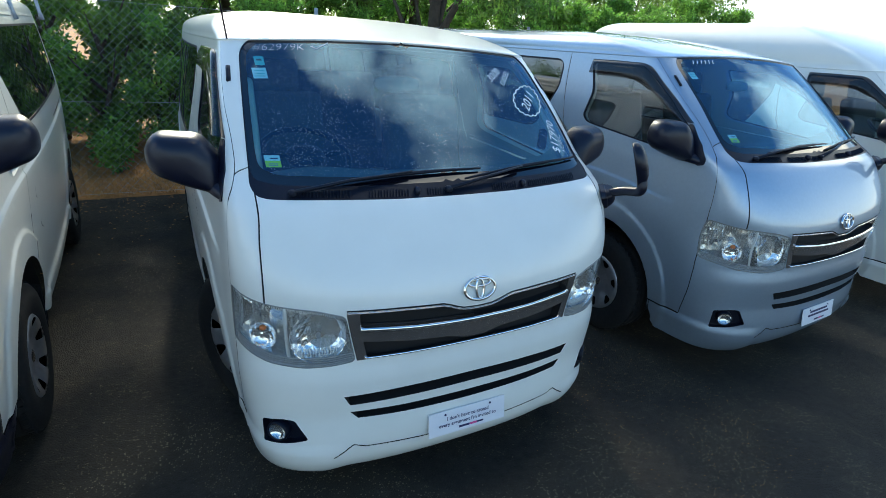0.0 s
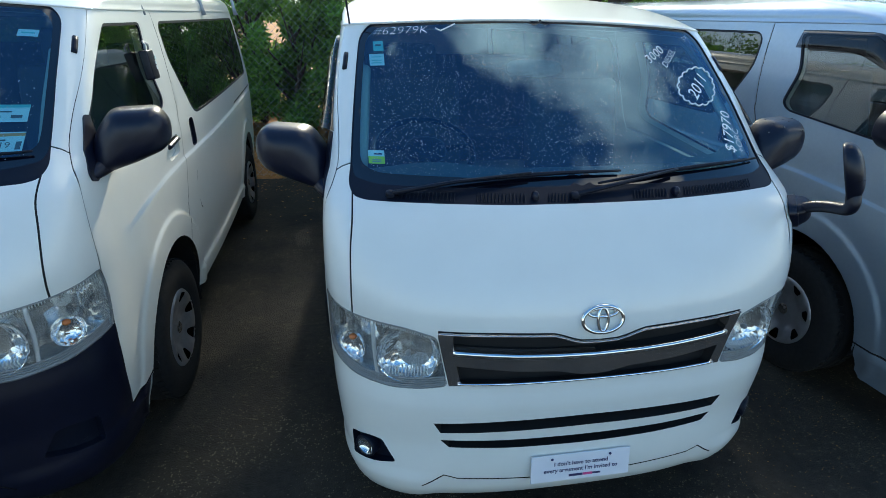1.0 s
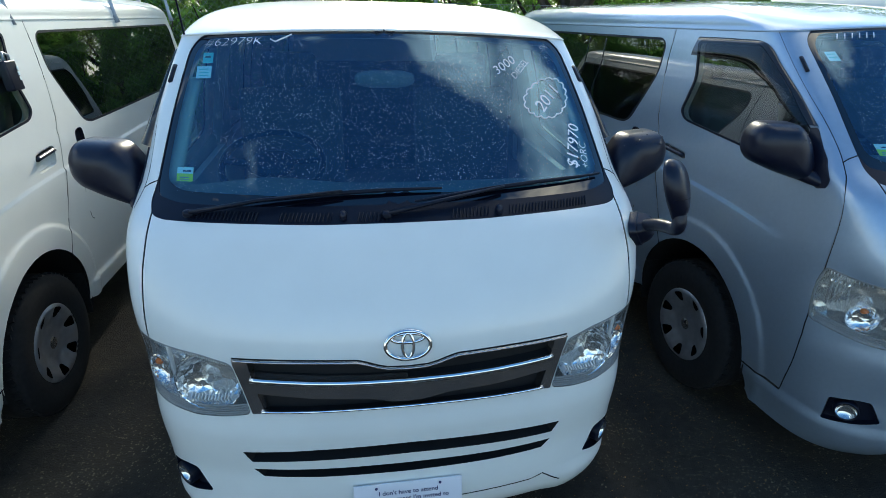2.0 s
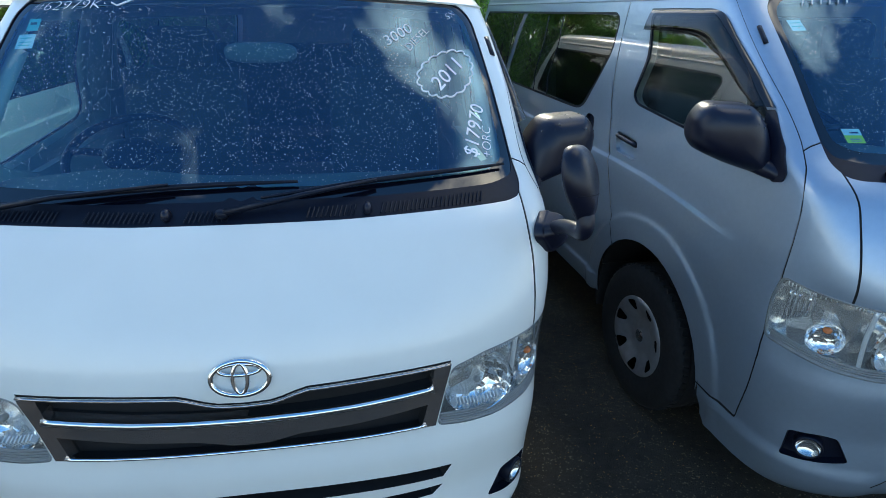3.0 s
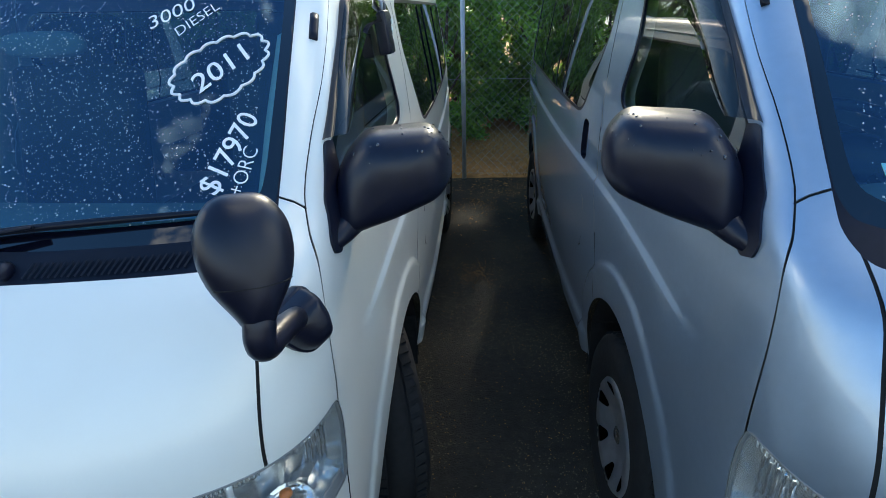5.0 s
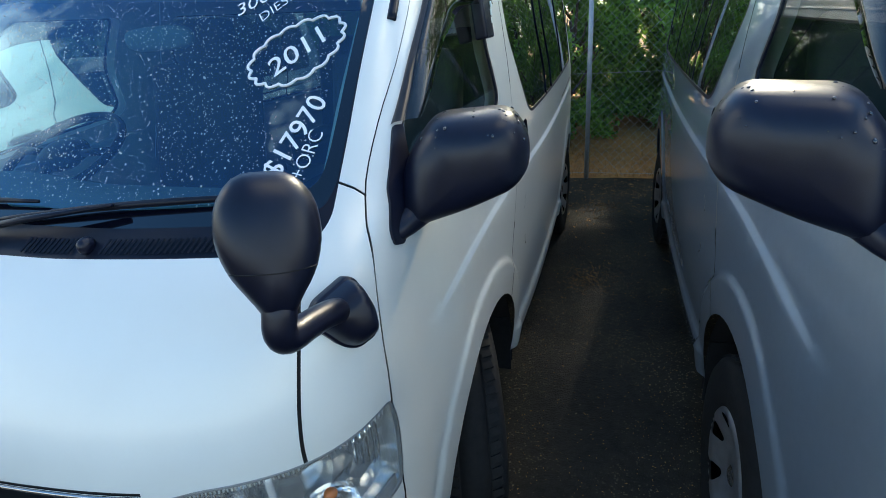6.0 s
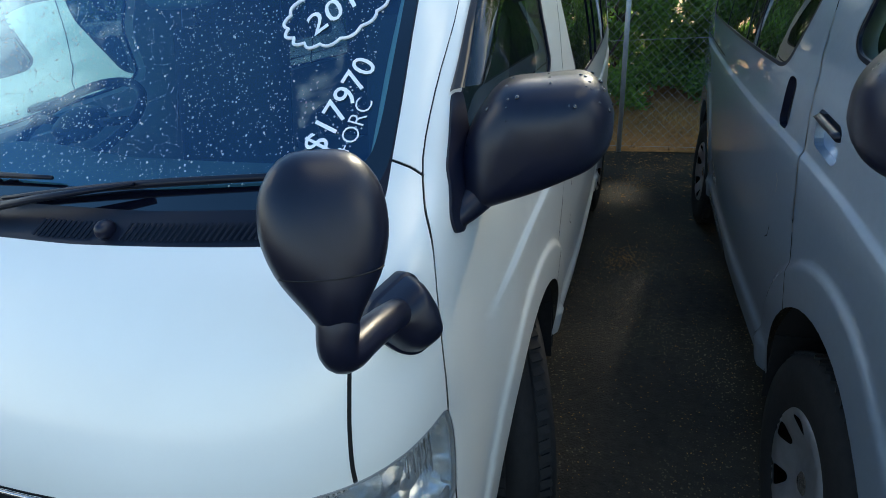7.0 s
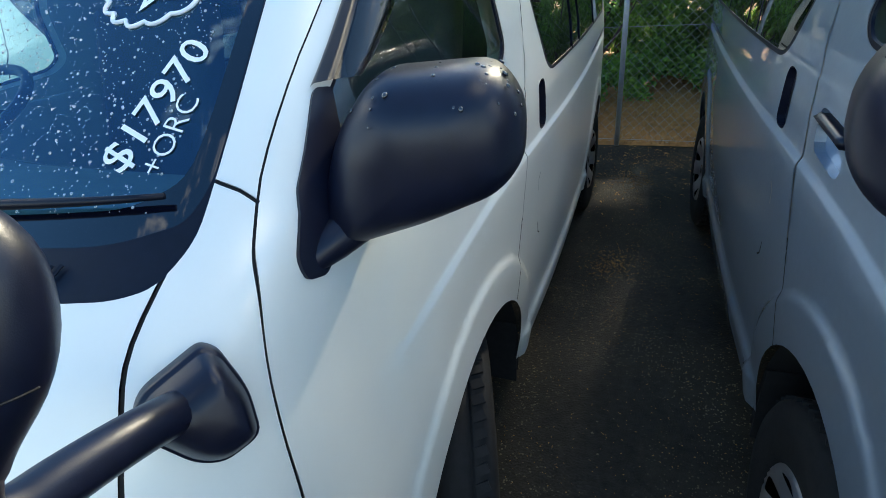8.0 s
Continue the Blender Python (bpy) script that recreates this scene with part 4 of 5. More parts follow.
    box(bm, (1.2, 0.45, 0.16), Matrix.Translation((0, 2.5, 0.95)), 0.05, 3)
    part("cushion", bm, M_SEAT, bench)
    bm = bmesh.new()
    box(bm, (1.2, 0.13, 0.55), Matrix.Translation((0, 2.76, 1.25)) @ Matrix.Rotation(radians(-12), 4, "X"), 0.05, 3)
    part("backrest", bm, M_SEAT, bench)


def side_visor(parent, side):
    """The smoked rain deflector along the front and top of the door window."""
    inner = [(0.70, 1.398), (0.84, 1.478), (0.975, 1.548), (1.10, 1.592), (1.25, 1.605), (1.465, 1.605)]
    outer = [(0.645, 1.400), (0.755, 1.490), (0.91, 1.600), (1.03, 1.680), (1.2, 1.692), (1.475, 1.692)]
    f = np.array([side, 1, 1])
    rows = []
    for f_in, off in ((0.0, 0.0), (0.0, 0.012), (0.25, 0.020), (0.5, 0.026), (0.75, 0.030), (1.0, 0.032), (1.0, 0.029)):
        a = np.array(curve([sy(y, z) for y, z in outer], 6))
        d = a + (np.array(curve([sy(y, z) for y, z in inner], 6)) - a) * f_in
        p, _ = surface(d[:, 0], d[:, 1], off)
        rows.append(p * f)
    verts = np.concatenate(rows)
    n = len(rows[0])
    faces = []
    for k in range(6):
        for i in range(n - 1):
            q = (k * n + i, k * n + i + 1, (k + 1) * n + i + 1, (k + 1) * n + i)
            faces.append(q if side < 0 else q[::-1])
    put_mesh("side_visor", mesh_of("side_visor", verts, faces, M_SMOKE), parent, "smoked acrylic rain visor")



def van(label, m, paint, bumper_mat, lift=0.0, roof_rise=0.15, chrome=True, visors=True, aux=True, steer=0.0, fogs=True, taper=0.0):
    """One van: nose at y = 0, tail at y = 4.66, wheels on z = 0."""
    PLAN["taper"] = taper
    v = thing("van", label, "van", "row of parked vans", m @ pose(0, 0, lift))
    shell = v
    panel("bonnet", ["bonnet"], paint, shell)
    panel("bumper", ["bumper"], bumper_mat, shell, "" if bumper_mat is paint else "unpainted black plastic bumper")
    panel("body_side", ["body"], paint, shell)
    for side in (1, -1):
        panel("front_door", ["front_door"], paint, shell, "", 0.0, 0.0, (side,))
        panel("door_window", ["front_window"], M_SIDEGLASS, shell, "clear side glass", -0.006, 0.0, (side,)).visible_shadow = False
        panel("rear_side_window", ["rear_window"], M_PRIVACY, shell, "dark privacy glass", -0.003, 0.0, (side,))
        panel("window_rubber", ["window_surround"], M_TRIM, shell, "", -0.001, 0.006, (side,))
        panel("rear_window_rubber", ["rear_surround"], M_TRIM, shell, "", -0.001, 0.006, (side,))
        pocket("sliding_door_handle", ["pocket"], 0.02, M_PLASTIC, shell, "", (side,))
        grip = pocket("door_handle", ["handle"], 0.022, paint, shell, "", (side,))
        rail_on_body("grip", M_PLASTIC, [sy(1.328, 1.136), sy(1.41, 1.142), sy(1.488, 1.148)], 0.021, grip, -0.006, "black plastic grip", (side,), 0.55)
        for y in (2.42, 2.66, 3.35) if visors else ():
            rail_on_body("window_divider", M_TRIM, [sy(y, 1.205), sy(y, 1.43), sy(y, 1.655)], 0.007, shell, -0.003, "", (side,), 0.3)
        door_mirror(shell, side)
    tagged(panel("panel_gap", ["seam"], M_GAP, shell, "", -0.003), kind="stuff")
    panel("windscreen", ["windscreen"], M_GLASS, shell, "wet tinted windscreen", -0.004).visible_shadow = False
    panel("windscreen_surround", ["windscreen_surround"], M_TRIM, shell, "", -0.002, 0.01)
    panel("windscreen_border", ["frit"], M_FRIT, shell, "black printed border of the windscreen glass", -0.004)
    put_mesh("roof", roof_mesh(paint, roof_rise), shell)
    panel("inner_lining", ["body", "front_door"], M_LINING, shell, "pale grey interior trim", -0.045, above=0.80)
    # headlights
    for side in (1, -1):
        lamp = pocket("headlight", ["headlight"], 0.055, M_FACET, shell, "clear-lens headlight with chrome bowls", (side,))
        panel("lens", ["headlight"], M_LENS, lamp, "", 0.002, 0.0, (side,)).visible_shadow = False
        headlight_inside(lamp, side)
    pocket("grille", ["grille"], 0.035, M_GAP, shell, "black grille opening")
    panel("grille_bar", ["bar"], M_DARKCHROME if chrome else M_PLASTIC, shell, "", 0.004, 0.03)
    for side in (1, -1):
        panel("grille_bracket", ["bracket"], M_DARKCHROME if chrome else M_PLASTIC, shell, "", 0.001, 0.03, (side,))
    if chrome:
        rail_on_body("grille_upper_edge", M_CHROME, [(p[0], p[1] - 0.003) for p in BAR[:4]], 0.0105, shell, 0.006, "", join_middle=True)
        rail_on_body("grille_lower_edge", M_CHROME, [(0.0, 0.703), fx(0.27, 0.704), fx(0.44, 0.706)], 0.005, shell, 0.004, "", join_middle=True)
        rail_on_body("grille_lip", M_DARKCHROME, [(p[0], p[1] - 0.004) for p in GRILLE[:7]], 0.004, shell, 0.001, "", join_middle=True)
    emblem(shell)
    pocket("intake", ["slot"], 0.05, M_GAP, shell)
    for side in (1, -1):
        pocket("fog_recess", ["fog"], 0.028, M_TRIM, shell, "", (side,))
        if not fogs:
            continue
        c, n = on_body(0.733, None, 0.392, -0.002, side)
        fog = put_mesh("fog_lamp", None, shell)
        m0 = n.to_track_quat("X", "Z").to_matrix().to_4x4()
        m0.translation = c
        bm = bmesh.new()
        lathe(bm, [(0.034, 0.004), (0.036, 0.008), (0.040, 0.008), (0.042, 0.0), (0.042, -0.03)], 28, m0)
        part("surround", bm, M_TRIM, fog)
        bm = bmesh.new()
        lathe(bm, [(0.0, -0.014), (0.016, -0.012), (0.029, -0.003), (0.034, 0.004)], 28, m0)
        part("bowl", bm, M_CHROME, fog)
        bm = bmesh.new()
        lathe(bm, [(0.0, 0.014), (0.018, 0.013), (0.033, 0.008)], 24, m0)
        part("lens", bm, M_LENS, fog).visible_shadow = False
    cowl_and_wipers(shell)
    cabin(shell)
    for side in (1, -1):
        rail_on_body("pillar_cap", M_TRIM, [fx(0.958 * float(at_table(T_HALF, v_)), v_) for v_ in (1.585, 1.61, 1.635)], 0.010, shell, 0.001, "", (side,), 0.6)
        if visors:
            side_visor(shell, side)
        bm = bmesh.new()
        box(bm, (0.20, 0.008, 0.24), Matrix.Translation((side * 0.72, WHEEL_F + 0.40, 0.36)), 0.003)
        part("mud_flap", bm, M_RUBBER, shell, "", False)
    for side in (1, -1):
        for y in (WHEEL_F, WHEEL_R):
            wheel(v, side * (0.735 * float(drawn_in(y)) if y > 2 or not steer else 0.725 + 0.025 * side), y, side, steer if y < 2 else 0.0, lift)
    # underbody and wheel wells
    bm = bmesh.new()
    box(bm, (1.3, 4.1, 0.10), Matrix.Translation((0, 2.35, 0.42)))
    part("floor_pan", bm, M_GAP, shell, "", False)
    for side in (1, -1):
        for y in (WHEEL_F, WHEEL_R):
            bm = bmesh.new()
            prev = None
            for k in range(19):
                a = math.pi * k / 18 * 1.1 - 0.05 * math.pi
                o = bm.verts.new((side * 0.82 * float(drawn_in(y + 0.3)), y + 0.43 * math.cos(a), WHEEL_Z + 0.43 * math.sin(a)))
                i = bm.verts.new((side * 0.45, y + 0.43 * math.cos(a), WHEEL_Z + 0.43 * math.sin(a)))
                if prev:
                    bm.faces.new((prev[0], o, i, prev[1]))
                prev = (o, i)
            part("wheel_well", bm, M_GAP, shell)
    if bumper_mat is not paint:
        for d in (0.435, 0.49, 0.545, 0.595):
            rail_on_body("bumper_bar", bumper_mat, [(0.0, d), fx(0.3, d + 0.004), fx(0.44, d + 0.014), fx(0.52, d + 0.03)], 0.013, shell, 0.002, "", join_middle=True)
    if aux:
        front_mirror(shell, 1)
    return v


V2 = van("white van with a chrome grille and writing on its windscreen", pose(0, 0, 0), M_WHITE, M_WHITE, steer=21, taper=0.07)
V3 = van("silver van with a chrome grille beside the white van", pose(2.435, -0.035, 0, 0, 0, 3.76), M_SILVER, M_SILVER, 0.045, taper=0.06)
V1 = van("white van with an unpainted black bumper and roof rack", pose(-2.413, 0.149, 0, 0, 0, -0.05), M_WHITE, M_PLASTIC, 0.038, chrome=False, visors=False, aux=False, fogs=False, taper=0.06)
V4 = van("white high-roof van parked beyond the silver van", pose(4.78, -0.08, 0, 0, 0, 2.0), M_WHITE, M_WHITE, 0.045, 0.38, taper=0.06)

# ---- things on the vans ----
def flat_text(body, size, bold=0.0, slant=0.0):
    """Vertices and faces of flat lettering, its middle at the origin."""
    cu = bpy.data.curves.new("lettering", "FONT")
    cu.body, cu.size, cu.offset, cu.shear, cu.align_x, cu.align_y = body, size, bold, slant, "CENTER", "CENTER"
    cu.resolution_u = 3
    ob = new("lettering", cu)
    dg = bpy.context.evaluated_depsgraph_get()
    me = ob.evaluated_get(dg).to_mesh()
    v = np.array([tuple(p.co) for p in me.vertices]) if len(me.vertices) else np.zeros((0, 3))
    f = [tuple(p.vertices) for p in me.polygons]
    bpy.data.objects.remove(ob)
    bpy.data.curves.remove(cu)
    return v, f


def on_screen(pts, x, v, angle, off):
    """Flat points (metres) laid on the windscreen round the place (x, v), turned by angle degrees."""
    c, s_ = math.cos(radians(angle)), math.sin(radians(angle))
    out = []
    for p in pts:
        a, b = p[0] * c - p[1] * s_, p[0] * s_ + p[1] * c
        out.append(tuple(front_point(x + a, v + b / 1.54, off)))
    return out


def writing(name, body, size, x, v, angle, parent, label, bold=0.0003, slant=0.25):
    p, f = flat_text(body, size, bold, slant)
    put_mesh(name, mesh_of(name, on_screen(p, x, v, angle, -0.0022), f, M_INK, False), parent, label)


marks = put_mesh("windscreen_writing", None, V2, "white marker writing on the windscreen")
writing("price", "$17970", 0.062, 0.634, 1.394, 76, marks, "the price $17970 in white marker")
writing("extra", "+ORC", 0.041, 0.668, 1.366, 84, marks, "+ORC in white marker", -0.0004)
writing("year", "2011", 0.070, 0.575, 1.533, 50, marks, "2011 in white marker")
writing("engine", "3000", 0.054, 0.432, 1.630, 38, marks, "3000 in white marker", -0.0002)
writing("fuel", "DIESEL", 0.038, 0.492, 1.621, 51, marks, "DIESEL in white marker", -0.0004)
writing("trim_level", "SX", 0.034, 0.612, 1.695, 40, marks, "SX in white marker", -0.0006)
writing("distance", "#62979K", 0.054, -0.535, 1.703, 0, marks, "62979K in white marker", -0.0012)
ring_pts = []
for k in range(97):
    a = 2 * math.pi * k / 96
    r = 1 + 0.10 * abs(math.sin(8 * a)) + 0.04 * math.sin(3 * a + 1)
    ring_pts.append((0.098 * r * math.cos(a), 0.070 * r * math.sin(a)))
bm = bmesh.new()
tube(bm, [Vector(q) for q in on_screen(ring_pts, 0.573, 1.535, 48, -0.0026)], 0.0030, 5, False)
part("year_ring", bm, M_INK, marks, "scalloped ring round the year")
bm = bmesh.new()
tube(bm, [Vector(q) for q in on_screen([(-0.03, 0.0), (-0.012, -0.014), (0.045, 0.02)], -0.375, 1.708, 0, -0.0035)], 0.003, 5)
part("tick", bm, M_INK, marks)


def sticker(name, x, v, w, h, mat, parent, label, bars=(), bar_mat=None, off=-0.0075, side_angle=0):
    q = [(-w / 2, -h / 2), (w / 2, -h / 2), (w / 2, h / 2), (-w / 2, h / 2)]
    st = put_mesh(name, mesh_of(name, on_screen(q, x, v, side_angle, off), [(0, 1, 2, 3)], mat, False), parent, label)
    for bx, by, bw, bh, bmat in bars:
        r = [(bx - bw / 2, by - bh / 2), (bx + bw / 2, by - bh / 2), (bx + bw / 2, by + bh / 2), (bx - bw / 2, by + bh / 2)]
        put_mesh("print_bar", mesh_of("print_bar", on_screen(r, x, v, side_angle, off + 0.001), [(0, 1, 2, 3)], bmat, False), st)
    return st


def service_sticker(parent, x=-0.655):
    sticker("service_sticker", x, 1.345, 0.052, 0.052, M_YELLOW, parent, "yellow and white service sticker",
            ((0, 0.014, 0.052, 0.024, M_PAPER), (0.006, 0.012, 0.026, 0.006, M_NAVY), (0, -0.012, 0.03, 0.004, M_LAMPGREY), (0, -0.019, 0.03, 0.003, M_LAMPGREY)))


service_sticker(V2)
sticker("fitness_sticker", -0.628, 1.618, 0.052, 0.055, M_PAPER, V2, "pale blue fitness sticker", ((0, 0.012, 0.034, 0.004, M_TEAL), (0, -0.004, 0.034, 0.004, M_TEAL), (0, -0.016, 0.034, 0.004, M_TEAL)))
sticker("licence_sticker", -0.619, 1.660, 0.036, 0.048, M_TEAL, V2, "teal licence sticker", ((0, 0.004, 0.02, 0.01, M_DASH),))


def plate(parent, text):
    """The card over the number plate."""
    m0 = Matrix.Translation((-0.004, 0.083, 0.349)) @ Matrix.Rotation(radians(-8), 4, "X")
    pl = put_mesh("dealer_plate", None, parent, "white dealer card over the number plate")
    bm = bmesh.new()
    box(bm, (0.358, 0.006, 0.104), m0, 0.002)
    part("card", bm, M_PLATE, pl, "", False)
    turn = m0 @ Matrix.Rotation(radians(90), 4, "X")
    for body, size, x, z in (text or ()):
        p, f = flat_text(body, size, 0.0004)
        put_mesh("plate_word_line", mesh_of("plate_word_line", [tuple(turn @ Vector((q[0] + x, q[1] + z, 0.0045))) for q in p], f, M_NAVY, False), pl, "dark blue lettering")
    bars = [(-0.018, -0.033, 0.05, 0.009, M_NAVY), (0.025, -0.033, 0.034, 0.009, M_PINK), (0.058, -0.033, 0.03, 0.007, M_NAVY)]
    if not text:
        bars += [(0, 0.022, 0.2, 0.012, M_NAVY), (0, 0.0, 0.24, 0.012, M_NAVY)]
    for x, z, w, h, mat in bars:
        bm = bmesh.new()
        box(bm, (w, h, 0.001), turn @ Matrix.Translation((x, z, 0.0042)))
        part("plate_bar", bm, mat, pl, "", False)
    for x in (-0.105, 0.105):
        bm = bmesh.new()
        lathe(bm, [(0.0, 0.006), (0.004, 0.006), (0.005, 0.003)], 10, m0 @ Matrix.Translation((x, 0, 0.036)) @ Matrix.Rotation(radians(-90), 4, "Z"))
        part("screw", bm, M_NAVY, pl)


plate(V2, (("I don't have to attend", 0.0225, 0.0, 0.016), ("every argument I'm invited to", 0.0225, 0.0, -0.009)))
plate(V3, None)
bm = bmesh.new()
tube(bm, [(-0.715, 0.975, 1.735), (-0.74, 1.0, 1.95), (-0.75, 1.03, 2.45)], [0.004, 0.003, 0.002], 6)
part("antenna", bm, M_TRIM, V2, "thin black radio antenna")

def drops(van_ob, count, seed):
    """Rain beads on the windscreen."""
    rng = np.random.default_rng(seed)
    x, v = rng.uniform(-0.68, 0.68, count), rng.uniform(1.30, 1.715, count)
    keep = np.abs(x) < 0.69 - (v - 1.3) * 0.14
    x, v = x[keep], v[keep]
    n = len(x)
    s_ = FRONT * np.interp(np.abs(x) / at_table(T_HALF, v), X_N, Q_N)
    p, nrm = surface(s_, v, -0.0035)
    q, _ = surface(s_, v + 0.004, -0.0035)
    flip = np.stack([np.sign(x), np.ones(n), np.ones(n)], -1)
    p, q, nrm = p * flip, q * flip, nrm * flip
    up = (q - p) / np.linalg.norm(q - p, axis=1, keepdims=True)
    right = np.cross(up, nrm)
    r = (0.0007 + 0.0014 * rng.random(n) ** 4)[:, None]
    rings = []
    for ring, h in ((1.0, 0.0), (0.7, 0.45)):
        for i in range(6):
            a = math.pi * i / 3
            rings.append(p + right * r * ring * math.cos(a) + up * r * 1.25 * ring * math.sin(a) + nrm * r * h)
    rings.append(p + nrm * r * 0.6)
    verts = np.stack(rings, 1).reshape(-1, 3)
    one = []
    for i in range(6):
        j = (i + 1) % 6
        one += [(i, j, 6 + j), (i, 6 + j, 6 + i), (6 + i, 6 + j, 12)]
    faces = (np.arange(n)[:, None, None] * 13 + np.array(one)[None]).reshape(-1, 3)
    tagged(put_mesh("rain_water", mesh_of("rain_water", verts, faces, M_WATER), van_ob, "fine rain drops"), kind="stuff")


M_WATER = material("rain_water", (0.95, 0.97, 1.0), 0.02)
# only part clear: the drops' bright sky glints are put in as diffuse white
M_WATER.node_tree.nodes["Principled BSDF"].inputs["Transmission Weight"].default_value = 0.6
M_WATER.node_tree.nodes["Principled BSDF"].inputs["IOR"].default_value = 1.33
for van_ob, number, seed in ((V2, 8000, 5), (V3, 5500, 6), (V1, 2500, 7)):
    drops(van_ob, number, seed)


def mirror_beads(shell, seed):
    """Rain beads standing on the top of a door mirror."""
    rng = np.random.default_rng(seed)
    tops = [p for p in shell.data.polygons if p.normal.z > 0.25]
    bm = bmesh.new()
    for _ in range(46):
        p = tops[int(rng.integers(len(tops)))]
        r = 0.0012 + 0.0026 * rng.random() ** 2
        turn = p.normal.to_track_quat("Z", "Y").to_matrix().to_4x4()
        turn.translation = p.center + Vector(rng.uniform(-0.004, 0.004, 3) * np.array([1, 1, 0]))
        egg(bm, turn @ Matrix.Diagonal((r, r * 1.2, r * 0.6, 1)), 2.0, 5, 8)
    tagged(part("rain_water", bm, M_BEAD, shell.parent, "rain beads on the mirror"), kind="stuff")


M_BEAD = material("rain_bead", (0.02, 0.022, 0.028), 0.05, coat=1.0)
mirror_beads(MIRROR_SHELLS[0], 31)
mirror_beads(MIRROR_SHELLS[3], 32)


def key_box(van_ob, side, y, z, label):
    """A combination key safe hooked over the top of the door glass."""
    p, n = on_body(None, y, z, 0.022, side)
    k = thing("key_safe", label, "key safe", "", van_ob.matrix_basis @ Matrix.Translation(p))
    bm = bmesh.new()
    box(bm, (0.038, 0.085, 0.125), Matrix.Rotation(-0.12 * side, 4, "Y"), 0.008, 3)
    part("case", bm, M_PLASTIC, k)
    bm = bmesh.new()
    tube(bm, [(0, -0.022, 0.055), (0, -0.022, 0.085), (-side * 0.012, 0, 0.098), (0, 0.022, 0.085), (0, 0.022, 0.055)], 0.005, 8)
    part("shackle", bm, M_STEEL, k)
    for i in range(4):
        bm = bmesh.new()
        box(bm, (0.004, 0.012, 0.016), Matrix.Translation((side * 0.019, 0.032, -0.035 + 0.022 * i)) @ Matrix.Rotation(-0.12 * side, 4, "Y"), 0.001)
        part("dial", bm, M_PAPER, k)


key_box(V2, 1, 1.345, 1.575, "black key safe hooked over the door glass")
key_box(V1, 1, 1.36, 1.50, "black key safe with pale dials on the door glass")

# labels on the black-bumpered van's windscreen
st = sticker("warrant_sticker", 0.615, 1.345, 0.105, 0.075, M_PAPER, V1, "white road label with an orange band", ((0, 0.026, 0.105, 0.012, M_AMBER), (-0.02, 0.006, 0.05, 0.006, M_DASH), (0.04, -0.016, 0.014, 0.03, M_DASH)))
p, f = flat_text("2019", 0.032)
put_mesh("sticker_year", mesh_of("sticker_year", on_screen([(q[0] - 0.012, q[1] - 0.014) for q in p], 0.615, 1.345, 0, -0.006), f, M_DASH, False), st)
sticker("registration_sticker", 0.608, 1.418, 0.110, 0.070, M_PAPER, V1, "pale blue registration label", ((0, 0.028, 0.11, 0.012, M_TEAL), (-0.02, 0.006, 0.06, 0.006, M_DASH), (0.025, -0.014, 0.03, 0.012, M_DASH), (-0.03, -0.014, 0.03, 0.008, M_TEAL)))
sticker("fitness_sticker", 0.60, 1.645, 0.06, 0.032, M_PAPER, V1, "small pale sticker", ((0, 0.0, 0.04, 0.006, M_TEAL),))
service_sticker(V3, -0.638)
sticker("fitness_sticker", -0.62, 1.64, 0.044, 0.05, M_PAPER, V3, "pale blue fitness sticker", ((0, 0.01, 0.034, 0.004, M_TEAL), (0, -0.006, 0.034, 0.004, M_TEAL)))
bars3 = put_mesh("windscreen_writing", None, V3, "unreadable white marker writing")
for i in range(6):
    bm = bmesh.new()
    tube(bm, [Vector(q) for q in on_screen([(-0.008, -0.012), (0.006, 0.014)], -0.56 + 0.032 * i, 1.70, 0, 0.002)], 0.0025, 5)
    part("marker_stroke", bm, M_INK, bars3)


def roof_rack(van_ob):
    r = thing("roof_rack", "white steel roof rack with cross bars", "roof rack", "", van_ob.matrix_basis.copy())
    for y in (1.62, 2.9, 4.15):
        bm = bmesh.new()
        tube(bm, [(-0.70, y, 1.93), (0.70, y, 1.93)], 0.014, 8)
        part("cross_bar", bm, M_WHITE, r)
        for side in (1, -1):
            bm = bmesh.new()
            tube(bm, [(side * 0.735, y, 1.705), (side * 0.725, y, 1.76), (side * 0.70, y, 1.94)], [0.02, 0.014, 0.012], 8)
            part("foot", bm, M_STEEL, r)
    for side in (1, -1):
        bm = bmesh.new()
        tube(bm, [(side * 0.69, 1.4, 1.955), (side * 0.69, 4.35, 1.955)], 0.012, 8)
        part("side_rail", bm, M_WHITE, r)


roof_rack(V1)

# ---- ground ----
M_ASPHALT = material("wet_asphalt", (0.036, 0.031, 0.025), 0.75, grain=0.65, grain_scale=26, bump=1.0, bump_scale=120, spec=0.25)


